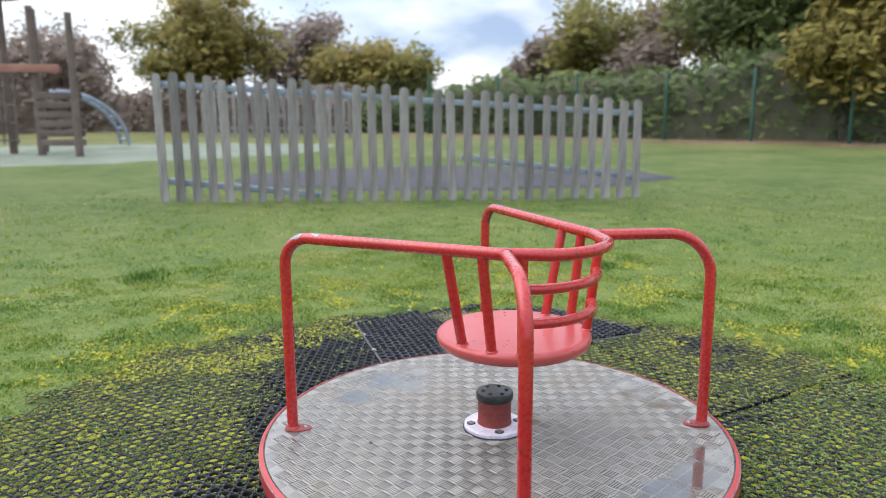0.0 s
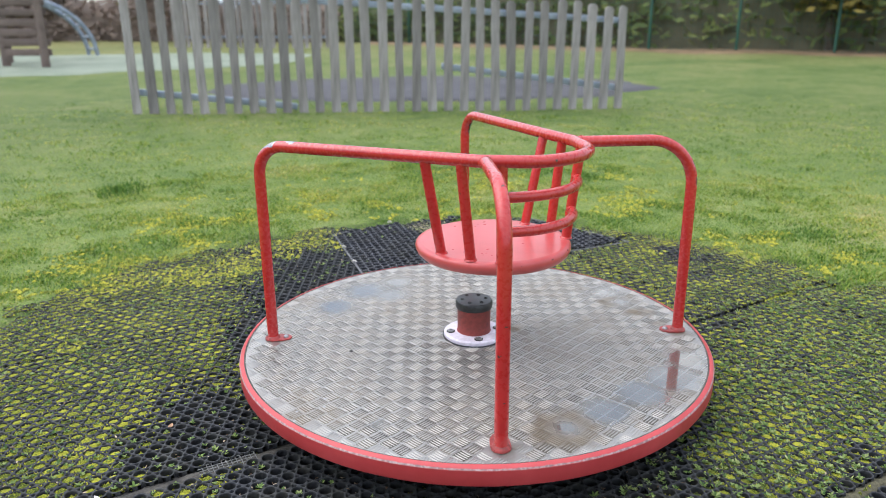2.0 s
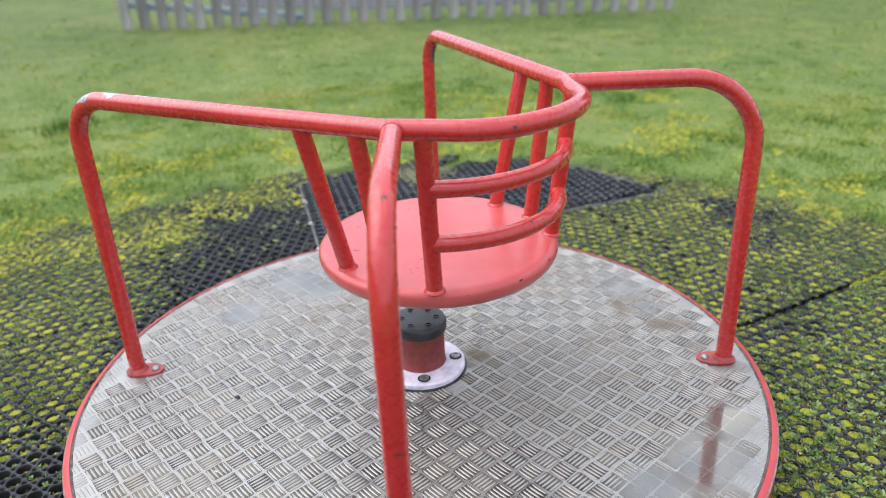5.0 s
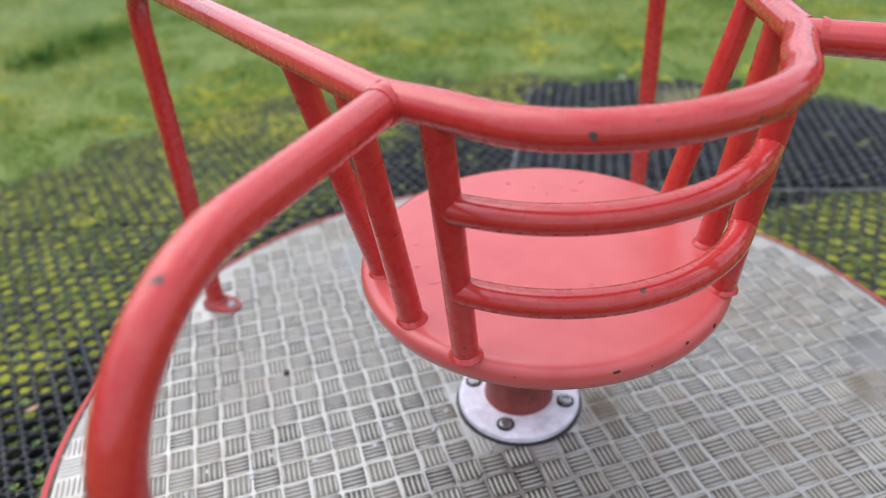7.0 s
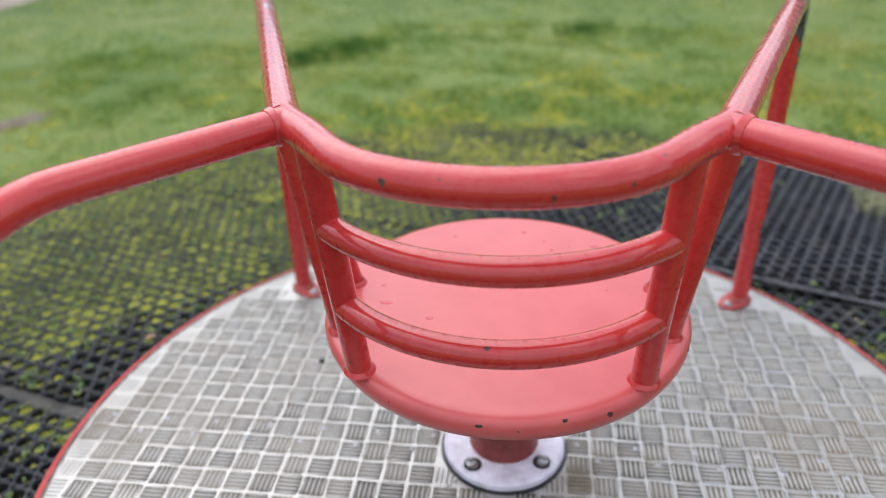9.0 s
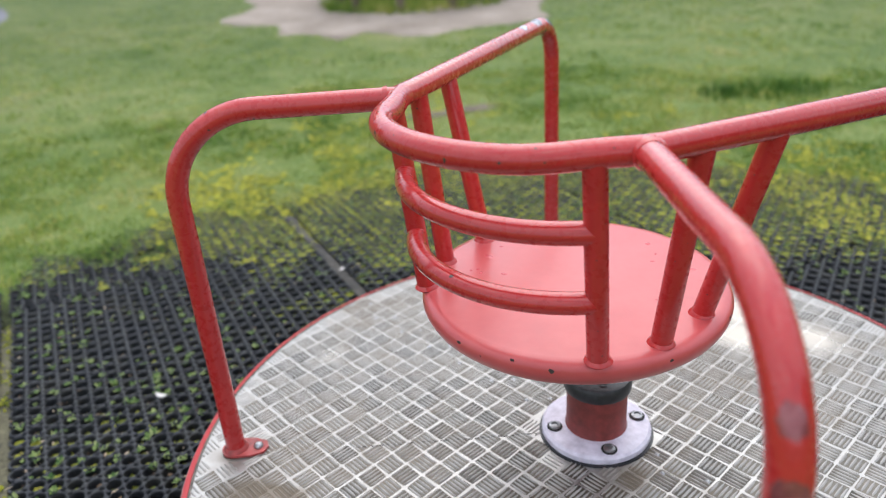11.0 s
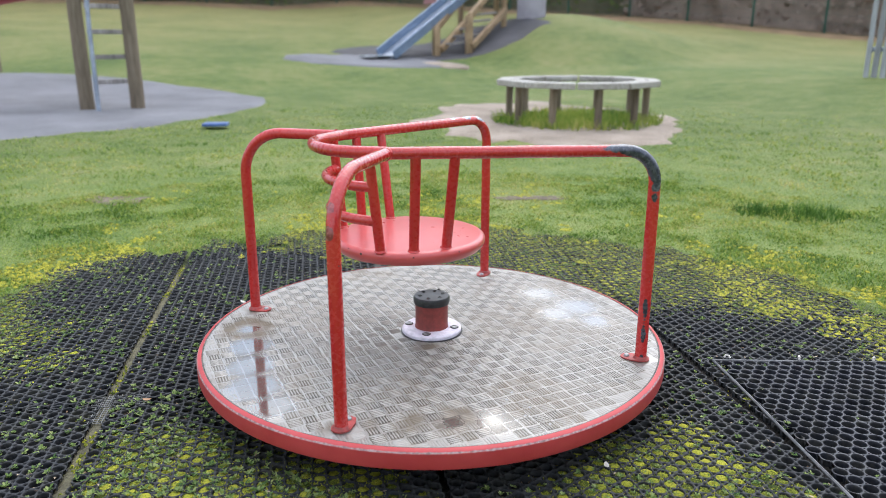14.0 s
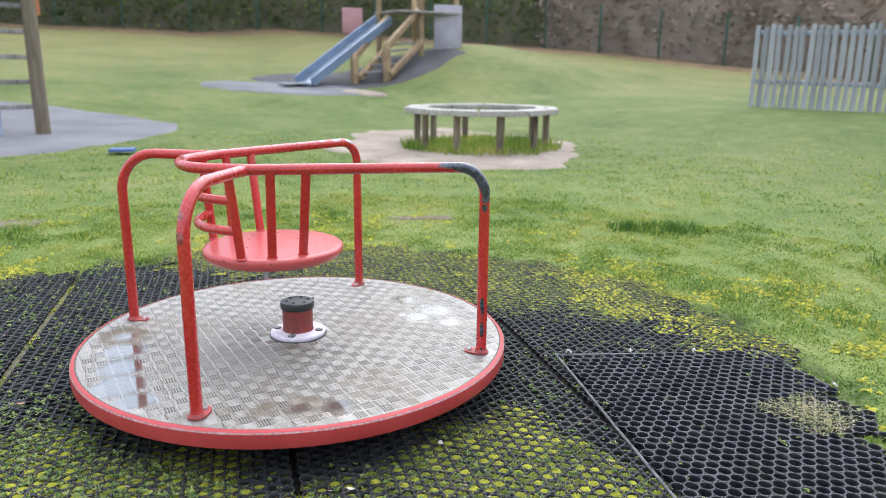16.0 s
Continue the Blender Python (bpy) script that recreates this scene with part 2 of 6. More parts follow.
def tread_metal(name, low, high, rough, metal, each=0.0, soil=0.55, warm=1.0):
    """Scuffed, rain-wet aluminium tread plate with brown algae in the hollows and shallow puddles by the rim."""
    m, nt, bsdf, obj, geo = start_mat(name)
    broad = noise_tex(nt, obj, 4.0, 5, 0.6)
    mid = noise_tex(nt, obj, 25.0, 4)
    fine = noise_tex(nt, obj, 240.0, 2)
    both = calc(nt, "MULTIPLY_ADD", mid, 0.4, calc(nt, "MULTIPLY", broad, 0.6))
    metal_col = ramp(nt, both, [(0.35, tuple(low * c for c in (1.0, 1.0 - 0.09 * warm, 1.0 - 0.23 * warm))), (0.62, tuple(high * c for c in (1.0, 1.0 - 0.055 * warm, 1.0 - 0.15 * warm)))])
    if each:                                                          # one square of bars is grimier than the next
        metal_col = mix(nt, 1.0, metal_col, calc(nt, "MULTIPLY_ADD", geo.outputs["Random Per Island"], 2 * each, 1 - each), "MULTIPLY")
    dirt = ramp(nt, calc(nt, "MULTIPLY_ADD", mid, 0.35, calc(nt, "MULTIPLY", broad, 0.65)), [(0.46, (0, 0, 0)), (0.66, (1, 1, 1))])
    # brown stains; those at x 0.47-0.54, y -0.38 to -0.17 paint the post's reflection
    stain_and_shade = ramp(nt, spot_mask(nt, obj, [(-0.27, -0.53, 0.115), (-0.42, -0.49, 0.055), (0.46, -0.47, 0.05), (-0.44, 0.43, 0.035), (0.54, -0.17, 0.08), (0.51, -0.29, 0.065), (0.47, -0.38, 0.045), (0.40, -0.25, 0.03), (0.11, -0.06, 0.06)], 14.0, 0.12), [(0.0, (0, 0, 0)), (0.05, (1, 1, 1))])
    # the spot at (0.11, -0.06) paints the hub's soft shadow on the plate
    grime = calc(nt, "MAXIMUM", calc(nt, "MULTIPLY", dirt, soil), calc(nt, "MULTIPLY", stain_and_shade, 0.8))
    col = mix(nt, grime, metal_col, (0.135, 0.100, 0.062))
    wet = ramp(nt, spot_mask(nt, obj, WET, 9.0, 0.07), [(0.0, (0, 0, 0)), (0.055, (1, 1, 1))])
    col = mix(nt, calc(nt, "MULTIPLY", wet, 0.72), col, (0.285, 0.265, 0.235))          # thin silt on the bottom of the puddles
    r = calc(nt, "MULTIPLY_ADD", mid, 0.20, rough)
    r = calc(nt, "MULTIPLY_ADD", grime, 0.15, r)
    r = calc(nt, "MULTIPLY", r, calc(nt, "MULTIPLY_ADD", wet, -0.86, 1.0))
    shine = calc(nt, "MULTIPLY_ADD", grime, -0.6 * metal, metal)
    shine = calc(nt, "MULTIPLY_ADD", wet, calc(nt, "SUBTRACT", 0.68, shine), shine)
    feed(nt, bsdf, col, r, shine, calc(nt, "MULTIPLY", fine, calc(nt, "SUBTRACT", 1.0, wet)), 0.10, 0.0006)
    nt.links.new(wet, bsdf.inputs["Coat Weight"])
    bsdf.inputs["Coat IOR"].default_value = 1.33
    bsdf.inputs["Coat Roughness"].default_value = 0.02
    return m


def rubber(name, dark, light, gloss=0.36, scuff_sheen=0.5):
    m, nt, bsdf, obj, geo = start_mat(name)
    broad = noise_tex(nt, geo.outputs["Position"], 3.0, 5)
    fine = noise_tex(nt, geo.outputs["Position"], 160.0, 3)
    col = ramp(nt, calc(nt, "MULTIPLY_ADD", fine, 0.5, calc(nt, "MULTIPLY", broad, 0.5)), [(0.34, dark), (0.66, light)])
    dust = ramp(nt, noise_tex(nt, geo.outputs["Position"], 14.0, 6, 0.7), [(0.45, (0, 0, 0)), (0.70, (0.26, 0.26, 0.26))])
    col = mix(nt, dust, col, (0.105, 0.100, 0.070))
    xyz = nt.nodes.new("ShaderNodeSeparateXYZ")
    nt.links.new(geo.outputs["Normal"], xyz.inputs[0])
    # up-facing rubber is lightened: real wear plus a highlight put into the colour
    worn = calc(nt, "MULTIPLY", ramp(nt, xyz.outputs["Z"], [(0.80, (0, 0, 0)), (0.97, (1, 1, 1))]), ramp(nt, noise_tex(nt, geo.outputs["Position"], 6.0, 5, 0.7), [(0.30, (0.25, 0.25, 0.25)), (0.66, (1, 1, 1))]))
    col = mix(nt, calc(nt, "MULTIPLY", worn, scuff_sheen), col, (0.26, 0.265, 0.285))          # trodden tops scuffed grey, with the webs' sky highlight painted in
    bsdf.inputs["Specular IOR Level"].default_value = 0.28
    feed(nt, bsdf, col, calc(nt, "MULTIPLY_ADD", fine, 0.25, gloss), 0.0, fine, 0.5, 0.001)
    return m


def plant(name, stops, scale=1.2, rough=0.65, through_light=0.25, each=0.42, felt=0.0):
    """Leaves and blades: colour drifts over the ground and changes from piece to piece."""
    m, nt, bsdf, obj, geo = start_mat(name)
    drift = noise_tex(nt, geo.outputs["Position"], scale, 5, 0.6)
    rnd = geo.outputs["Random Per Island"]
    k = calc(nt, "MULTIPLY_ADD", rnd, each, calc(nt, "MULTIPLY", drift, 1 - each))
    if felt:
        fluff = noise_tex(nt, geo.outputs["Position"], 420.0, 3, 0.7)
        k = calc(nt, "MULTIPLY_ADD", calc(nt, "SUBTRACT", fluff, 0.5), felt, k)
        feed(nt, bsdf, ramp(nt, k, stops), rough, None, fluff, 1.0, 0.004)
    else:
        feed(nt, bsdf, ramp(nt, k, stops), rough)
    bsdf.inputs["Specular IOR Level"].default_value = 0.22
    bsdf.inputs["Transmission Weight"].default_value = 0.0
    tr = nt.nodes.new("ShaderNodeBsdfTranslucent")
    nt.links.new(ramp(nt, k, stops), tr.inputs["Color"])
    add = nt.nodes.new("ShaderNodeMixShader")
    add.inputs["Fac"].default_value = through_light
    nt.links.new(bsdf.outputs[0], add.inputs[1])
    nt.links.new(tr.outputs[0], add.inputs[2])
    nt.links.new(add.outputs[0], nt.nodes["Material Output"].inputs["Surface"])
    return m


def turf():
    """Ground: grass-green turf seen from afar, soil under the rubber mats blackened for the shade in their holes."""
    m, nt, bsdf, obj, geo = start_mat("turf")
    pos = geo.outputs["Position"]
    broad = noise_tex(nt, pos, 0.55, 6, 0.6)
    mid = noise_tex(nt, pos, 4.0, 6, 0.65)
    fine = noise_tex(nt, pos, 60.0, 4, 0.7)
    k = calc(nt, "MULTIPLY_ADD", fine, 0.35, calc(nt, "MULTIPLY_ADD", mid, 0.3, calc(nt, "MULTIPLY", broad, 0.35)))
    col = ramp(nt, k, [(0.38, (0.049, 0.088, 0.018)), (0.46, (0.093, 0.136, 0.032)), (0.54, (0.140, 0.173, 0.048)), (0.63, (0.208, 0.196, 0.090))])
    # soil coloured near black, so the shade down in the mat holes is painted in
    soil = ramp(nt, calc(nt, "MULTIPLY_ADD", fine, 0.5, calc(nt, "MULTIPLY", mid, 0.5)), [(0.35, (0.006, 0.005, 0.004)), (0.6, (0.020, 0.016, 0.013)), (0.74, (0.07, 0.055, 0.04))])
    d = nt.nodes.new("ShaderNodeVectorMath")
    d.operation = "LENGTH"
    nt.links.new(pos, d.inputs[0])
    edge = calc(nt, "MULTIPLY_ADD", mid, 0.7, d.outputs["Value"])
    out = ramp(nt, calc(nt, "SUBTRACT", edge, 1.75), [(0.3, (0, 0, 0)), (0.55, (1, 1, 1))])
    near = nt.nodes.new("ShaderNodeMapRange")
    near.inputs["From Min"].default_value, near.inputs["From Max"].default_value, near.inputs["To Min"].default_value = 2.4, 6.5, 1.45
    nt.links.new(d.outputs["Value"], near.inputs["Value"])
    col = mix(nt, 1.0, col, near.outputs[0], "MULTIPLY")              # ground colour lightened here to offset the shade among the standing blades
    away = nt.nodes.new("ShaderNodeMapRange")
    away.inputs["From Min"].default_value, away.inputs["From Max"].default_value, away.inputs["To Max"].default_value = 19.0, 34.0, 0.65
    nt.links.new(calc(nt, "MULTIPLY_ADD", broad, 14.0, d.outputs["Value"]), away.inputs["Value"])
    col = mix(nt, away.outputs[0], col, (0.24, 0.205, 0.085))          # leaf-strewn grass towards the hedges
    bsdf.inputs["Specular IOR Level"].default_value = 0.25
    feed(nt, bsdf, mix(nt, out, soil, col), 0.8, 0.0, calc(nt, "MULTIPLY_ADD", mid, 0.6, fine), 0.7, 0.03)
    return m


RED = red_paint()
FOOT_RED = simple_mat("dull_rusty_red_enamel", (0.17, 0.032, 0.028), (0.40, 0.055, 0.050), 28.0, (0.35, 0.6), 0.0, 0.25, 0.001, 90.0)
D_BEND = [((0.494, 0.447, 0.640), 0.034), ((0.496, 0.449, 0.668), 0.042), ((0.498, 0.449, 0.695), 0.052), ((0.496, 0.443, 0.720), 0.060), ((0.492, 0.430, 0.746), 0.066), ((0.484, 0.410, 0.766), 0.066), ((0.475, 0.386, 0.779), 0.063), ((0.466, 0.362, 0.786), 0.058), ((0.457, 0.338, 0.790), 0.056), ((0.448, 0.314, 0.791), 0.052), ((0.439, 0.290, 0.792), 0.047), ((0.430, 0.266, 0.793), 0.042), ((0.421, 0.242, 0.794), 0.037), ((0.412, 0.218, 0.795), 0.032)]
D_FOOT = [((0.484, 0.448, 0.215 + 0.011 * k), 0.0165 + 0.003 * math.sin(k * 0.9)) for k in range(12)] + [((0.484, 0.448, 0.165), 0.016)]
RED_D = worn_paint("red_enamel_worn_to_primer", D_BEND + D_FOOT, bare_dark=(0.034, 0.040, 0.056), bare_light=(0.085, 0.095, 0.125), blotch=0.6, fade=(0.92, 1.42))
RIM_RED = rim_paint()
RED_SEAT = simple_mat("faded_red_seat_enamel", (0.485, 0.068, 0.068), (0.555, 0.094, 0.092), 5.0, (0.24, 0.38), 0.0, 0.05, 0.0008, 22.0)
RED_SEAT.node_tree.nodes["Principled BSDF"].inputs["Coat Weight"].default_value = 0.35
RED_SEAT.node_tree.nodes["Principled BSDF"].inputs["Specular IOR Level"].default_value = 0.35
RED_SEAT.node_tree.nodes["Principled BSDF"].inputs["Coat Roughness"].default_value = 0.28
LITTER = simple_mat("brown_leaf_litter", (0.11, 0.07, 0.035), (0.26, 0.17, 0.09), 2.0, (0.85, 1.0), 0.0, 0.7, 0.03, 25.0)
PALE_PAD = simple_mat("pale_grey_green_surfacing", (0.14, 0.17, 0.12), (0.25, 0.28, 0.21), 1.2, (0.8, 0.95), 0.0, 0.4, 0.006, 70.0)
RED_B = worn_paint("red_enamel_scuffed", [((0.475, -0.47, 0.70), 0.034), ((0.465, -0.43, 0.755), 0.030), ((0.48, -0.47, 0.64), 0.026)], (0.24, 0.045, 0.05), (0.38, 0.12, 0.125))
# pale spots on this rail's top: rubbed paint plus its white sky sheen, painted in
RED_A = worn_paint("red_enamel_worn_with_sheen", [((-0.435, 0.40, 0.785), 0.050), ((-0.405, 0.33, 0.80), 0.046), ((-0.375, 0.26, 0.80), 0.042), ((-0.345, 0.19, 0.80), 0.034)], (0.20, 0.19, 0.22), (0.44, 0.44, 0.48))
WATER = simple_mat("water_on_red_enamel", (0.52, 0.07, 0.08), (0.58, 0.09, 0.10), 40.0, (0.02, 0.05), 0.0, 0.0)
CHIP = simple_mat("rusty_bare_steel", (0.022, 0.015, 0.014), (0.075, 0.045, 0.035), 60.0, (0.5, 0.8))
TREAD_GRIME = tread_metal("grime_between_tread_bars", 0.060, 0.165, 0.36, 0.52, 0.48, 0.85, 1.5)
TREAD = tread_metal("tread_plate_aluminium", 0.31, 0.47, 0.27, 0.82, warm=0.45)
TREAD_BAR = tread_metal("scuffed_tread_bars", 0.28, 0.46, 0.42, 0.70, warm=0.6)
RUBBER = rubber("black_rubber", (0.005, 0.006, 0.007), (0.020, 0.022, 0.026), 0.55, 0.12)
RUBBER_NEW = rubber("newer_black_rubber", (0.005, 0.006, 0.009), (0.018, 0.020, 0.028), 0.50, 0.34)
TURF = turf()
GRASS = plant("grass_blades", [(0.36, (0.068, 0.148, 0.021)), (0.44, (0.149, 0.249, 0.039)), (0.52, (0.248, 0.326, 0.060)), (0.60, (0.380, 0.394, 0.093)), (0.70, (0.495, 0.435, 0.180))], 1.0, 0.65, 0.4, 0.22)
MOSS = plant("yellow_green_moss", [(0.30, (0.034, 0.052, 0.010)), (0.42, (0.115, 0.142, 0.016)), (0.54, (0.245, 0.262, 0.024)), (0.68, (0.42, 0.41, 0.045))], 3.0, 0.9, 0.05, 0.36, 1.3)
WEED = plant("weed_leaves", [(0.3, (0.050, 0.110, 0.026)), (0.5, (0.150, 0.225, 0.058)), (0.7, (0.32, 0.37, 0.14))], 5.0, 0.55)
YELLOW_MOSS = plant("yellow_moss", [(0.32, (0.101, 0.121, 0.019)), (0.45, (0.235, 0.248, 0.031)), (0.60, (0.448, 0.418, 0.054))], 3.0, 0.9, 0.05, 0.36, 0.8)
LILAC = simple_mat("faded_white_enamel", (0.55, 0.50, 0.57), (0.84, 0.79, 0.88), 14.0, (0.35, 0.55), 0.0, 0.15, 0.0008, 70.0)
HUB_RED = simple_mat("dull_red_oxide_enamel", (0.13, 0.024, 0.020), (0.27, 0.045, 0.038), 12.0, (0.35, 0.6), 0.0, 0.2, 0.001, 80.0)
BLACK_PLASTIC = simple_mat("black_plastic", (0.012, 0.012, 0.013), (0.035, 0.036, 0.04), 20.0, (0.25, 0.45), 0.0, 0.15, 0.0006, 120.0)
STEEL = simple_mat("dull_steel", (0.22, 0.22, 0.22), (0.45, 0.45, 0.46), 30.0, (0.3, 0.5), 0.9, 0.15, 0.0005, 140.0)
PLATE_EDGE = simple_mat("shadowed_plate_edge", (0.022, 0.018, 0.015), (0.17, 0.14, 0.12), 26.0, (0.35, 0.6), 0.5)
DARK_STEEL = simple_mat("dark_underframe_steel", (0.015, 0.014, 0.013), (0.04, 0.036, 0.033), 12.0, (0.5, 0.8), 0.3)
OLD_WOOD = simple_mat("weathered_grey_timber", (0.145, 0.132, 0.124), (0.37, 0.345, 0.335), 3.0, (0.7, 0.95), 0.0, 0.5, 0.004, 30.0, 0.28, (1, 1, 0.12))
POST_WOOD = simple_mat("grey_brown_timber_post", (0.10, 0.075, 0.05), (0.27, 0.22, 0.16), 3.0, (0.7, 0.95), 0.0, 0.5, 0.004, 30.0, 0.2, (1, 1, 0.12))
TAN_WOOD = simple_mat("tan_timber", (0.20, 0.13, 0.07), (0.42, 0.30, 0.18), 3.0, (0.6, 0.9), 0.0, 0.4, 0.003, 30.0, 0.2)
TARMAC = simple_mat("grey_safety_tarmac", (0.10, 0.10, 0.11), (0.19, 0.19, 0.205), 1.2, (0.8, 0.95), 0.0, 0.5, 0.006, 90.0)
DARK_TARMAC = simple_mat("dark_wetpour_rubber", (0.035, 0.033, 0.037), (0.085, 0.082, 0.09), 1.2, (0.75, 0.95), 0.0, 0.5, 0.006, 90.0)
SAND = simple_mat("bare_sandy_soil", (0.18, 0.140, 0.105), (0.37, 0.305, 0.25), 2.5, (0.85, 1.0), 0.0, 0.6, 0.01, 50.0)
CHUTE = simple_mat("brushed_slide_steel", (0.30, 0.34, 0.40), (0.50, 0.54, 0.60), 4.0, (0.25, 0.45), 0.85)
GREY_PANEL = simple_mat("pale_grey_panel", (0.30, 0.28, 0.33), (0.46, 0.44, 0.50), 3.0, (0.5, 0.7))
RED_PLASTIC = simple_mat("red_moulded_plastic", (0.38, 0.035, 0.045), (0.55, 0.07, 0.08), 3.0, (0.35, 0.55))
BLUE_PLASTIC = simple_mat("blue_painted_board", (0.03, 0.07, 0.22), (0.06, 0.13, 0.36), 3.0, (0.4, 0.6))
GALV = simple_mat("galvanised_steel_rail", (0.20, 0.24, 0.31), (0.40, 0.45, 0.53), 6.0, (0.4, 0.6), 0.5)
GREEN_FENCE = simple_mat("green_coated_wire", (0.013, 0.058, 0.042), (0.029, 0.111, 0.078), 4.0, (0.4, 0.6))
BARK = simple_mat("tree_bark", (0.035, 0.026, 0.018), (0.12, 0.095, 0.07), 6.0, (0.85, 1.0), 0.0, 0.8, 0.02, 40.0, 0.2, (1, 1, 0.3))


# ---- building helpers ----
def part(name, bm, material, parent=None, label="", smooth=True):
    """Link a bmesh as one mesh object under a thing or a part."""
    me = bpy.data.meshes.new(name)
    bm.normal_update()
    bm.to_mesh(me)
    bm.free()
    me.materials.append(material)
    if smooth:
        me.shade_smooth()
        me.set_sharp_from_angle(angle=radians(38))
    ob = new(name, me)
    if parent is not None:
        ob.parent = parent
    if label:
        tagged(ob, label)
    return ob


def np_mesh(name, verts, tris, material, parent=None, smooth=False):
    """A large triangle mesh from arrays."""
    me = bpy.data.meshes.new(name)
    me.vertices.add(len(verts))
    me.vertices.foreach_set("co", np.asarray(verts, np.float32).ravel())
    n = len(tris)
    me.loops.add(3 * n)
    me.loops.foreach_set("vertex_index", np.asarray(tris, np.int32).ravel())
    me.polygons.add(n)
    me.polygons.foreach_set("loop_start", np.arange(0, 3 * n, 3, dtype=np.int32))
    me.update(calc_edges=True)
    me.materials.append(material)
    if smooth:
        me.shade_smooth()
    ob = new(name, me)
    if parent is not None:
        ob.parent = parent
    return ob


def thing(name, at, label, category, group="", rz=0.0):
    ob = new(name)
    ob.empty_display_size = 0.1
    ob.matrix_basis = pose(*at, 0, 0, rz)
    return tagged(ob, label, category, group)


def box_bm(x0, x1, y0, y1, z0, z1, bevel=0.0, bm=None):
    own = bm is None
    bm = bm or bmesh.new()
    m = Matrix.LocRotScale(((x0 + x1) / 2, (y0 + y1) / 2, (z0 + z1) / 2), None, (x1 - x0, y1 - y0, z1 - z0))
    g = bmesh.ops.create_cube(bm, size=1.0, matrix=m)
    if bevel and own:
        bmesh.ops.bevel(bm, geom=bm.edges[:], offset=bevel, segments=2, affect="EDGES", profile=0.5)
    return bm


def beam_bm(a, b, w, h, bevel=0.0, bm=None):
    """A bar of section w x h from a to b."""
    a, b = Vector(a), Vector(b)
    bm2 = bmesh.new()
    bmesh.ops.create_cube(bm2, size=1.0, matrix=Matrix.Diagonal((w, h, (b - a).length, 1)))
    if bevel:
        bmesh.ops.bevel(bm2, geom=bm2.edges[:], offset=bevel, segments=2, affect="EDGES", profile=0.5)
    q = (b - a).to_track_quat("Z", "Y").to_matrix().to_4x4()
    bmesh.ops.transform(bm2, matrix=Matrix.Translation((a + b) / 2) @ q, verts=bm2.verts)
    return bm2


def tube_bm(points, radius, sides=14, caps=True, taper=None):
    """A round bar swept along points."""
    pts = [Vector(p) for p in points]
    bm = bmesh.new()
    rings, up = [], None
    for i, p in enumerate(pts):
        way = (pts[min(i + 1, len(pts) - 1)] - pts[max(i - 1, 0)]).normalized()
        if up is None:
            up = way.orthogonal().normalized()
        up = (up - way * up.dot(way)).normalized()
        side = way.cross(up)
        r = radius if taper is None else radius * taper[i]
        rings.append([bm.verts.new(p + (up * math.cos(a) + side * math.sin(a)) * r) for a in (2 * math.pi * k / sides for k in range(sides))])
    for r0, r1 in zip(rings, rings[1:]):
        for k in range(sides):
            bm.faces.new((r0[k], r0[(k + 1) % sides], r1[(k + 1) % sides], r1[k]))
    if caps:
        bm.faces.new(rings[0][::-1])
        bm.faces.new(rings[-1])
    bmesh.ops.recalc_face_normals(bm, faces=bm.faces)
    return bm


def lathe_bm(profile, sides=48):
    """A turned shape: (radius, z) pairs about the z axis; a radius of 0 closes it."""
    bm = bmesh.new()
    rings = []
    for r, z in profile:
        if r == 0:
            rings.append([bm.verts.new((0, 0, z))])
        else:
            rings.append([bm.verts.new((r * math.cos(2 * math.pi * k / sides), r * math.sin(2 * math.pi * k / sides), z)) for k in range(sides)])
    for r0, r1 in zip(rings, rings[1:]):
        for k in range(sides):
            n = (k + 1) % sides
            if len(r0) == 1 and len(r1) > 1:
                bm.faces.new((r0[0], r1[k], r1[n]))
            elif len(r1) == 1 and len(r0) > 1:
                bm.faces.new((r0[k], r0[n], r1[0]))
            elif len(r0) > 1:
                bm.faces.new((r0[k], r0[n], r1[n], r1[k]))
    bmesh.ops.recalc_face_normals(bm, faces=bm.faces)
    return bm


def bend(p0, p1, p2, radius, steps=10):
    """Points of a rounded corner at p1 between the legs p0-p1 and p1-p2."""
    p0, p1, p2 = Vector(p0), Vector(p1), Vector(p2)
    a, b = (p0 - p1).normalized(), (p2 - p1).normalized()
    half = a.angle(b) / 2
    reach = radius / math.tan(half)
    centre = p1 + (a + b).normalized() * (radius / math.sin(half))
    s, e = p1 + a * reach - centre, p1 + b * reach - centre
    full = s.angle(e)
    axis = s.cross(e).normalized()
    return [centre + Matrix.Rotation(full * k / steps, 3, axis) @ s for k in range(steps + 1)]


# ---- the roundabout ----
PR = 0.7225                      # platform radius
TOP = 0.15                       # platform height
RAIL = 0.764                     # centre line of the top rail
TUBE = 0.0169
FEET = {(-1, 1): (-0.456, 0.439), (1, -1): (0.472, -0.453), (-1, -1): (-0.436, -0.473), (1, 1): (0.463, 0.462)}
UC, UR = Vector((-0.003, -0.120, 0)), 0.231     # the bow round the seat's back

roundabout = thing("roundabout", (0, 0, 0), "red steel roundabout with caged seat and wet tread-plate platform", "roundabout")
bm = lathe_bm([(0, TOP), (0.60, TOP), (PR - 0.014, TOP)], 96)
tread_plate = part("tread_plate", bm, TREAD, roundabout, "wet scuffed aluminium tread plate")
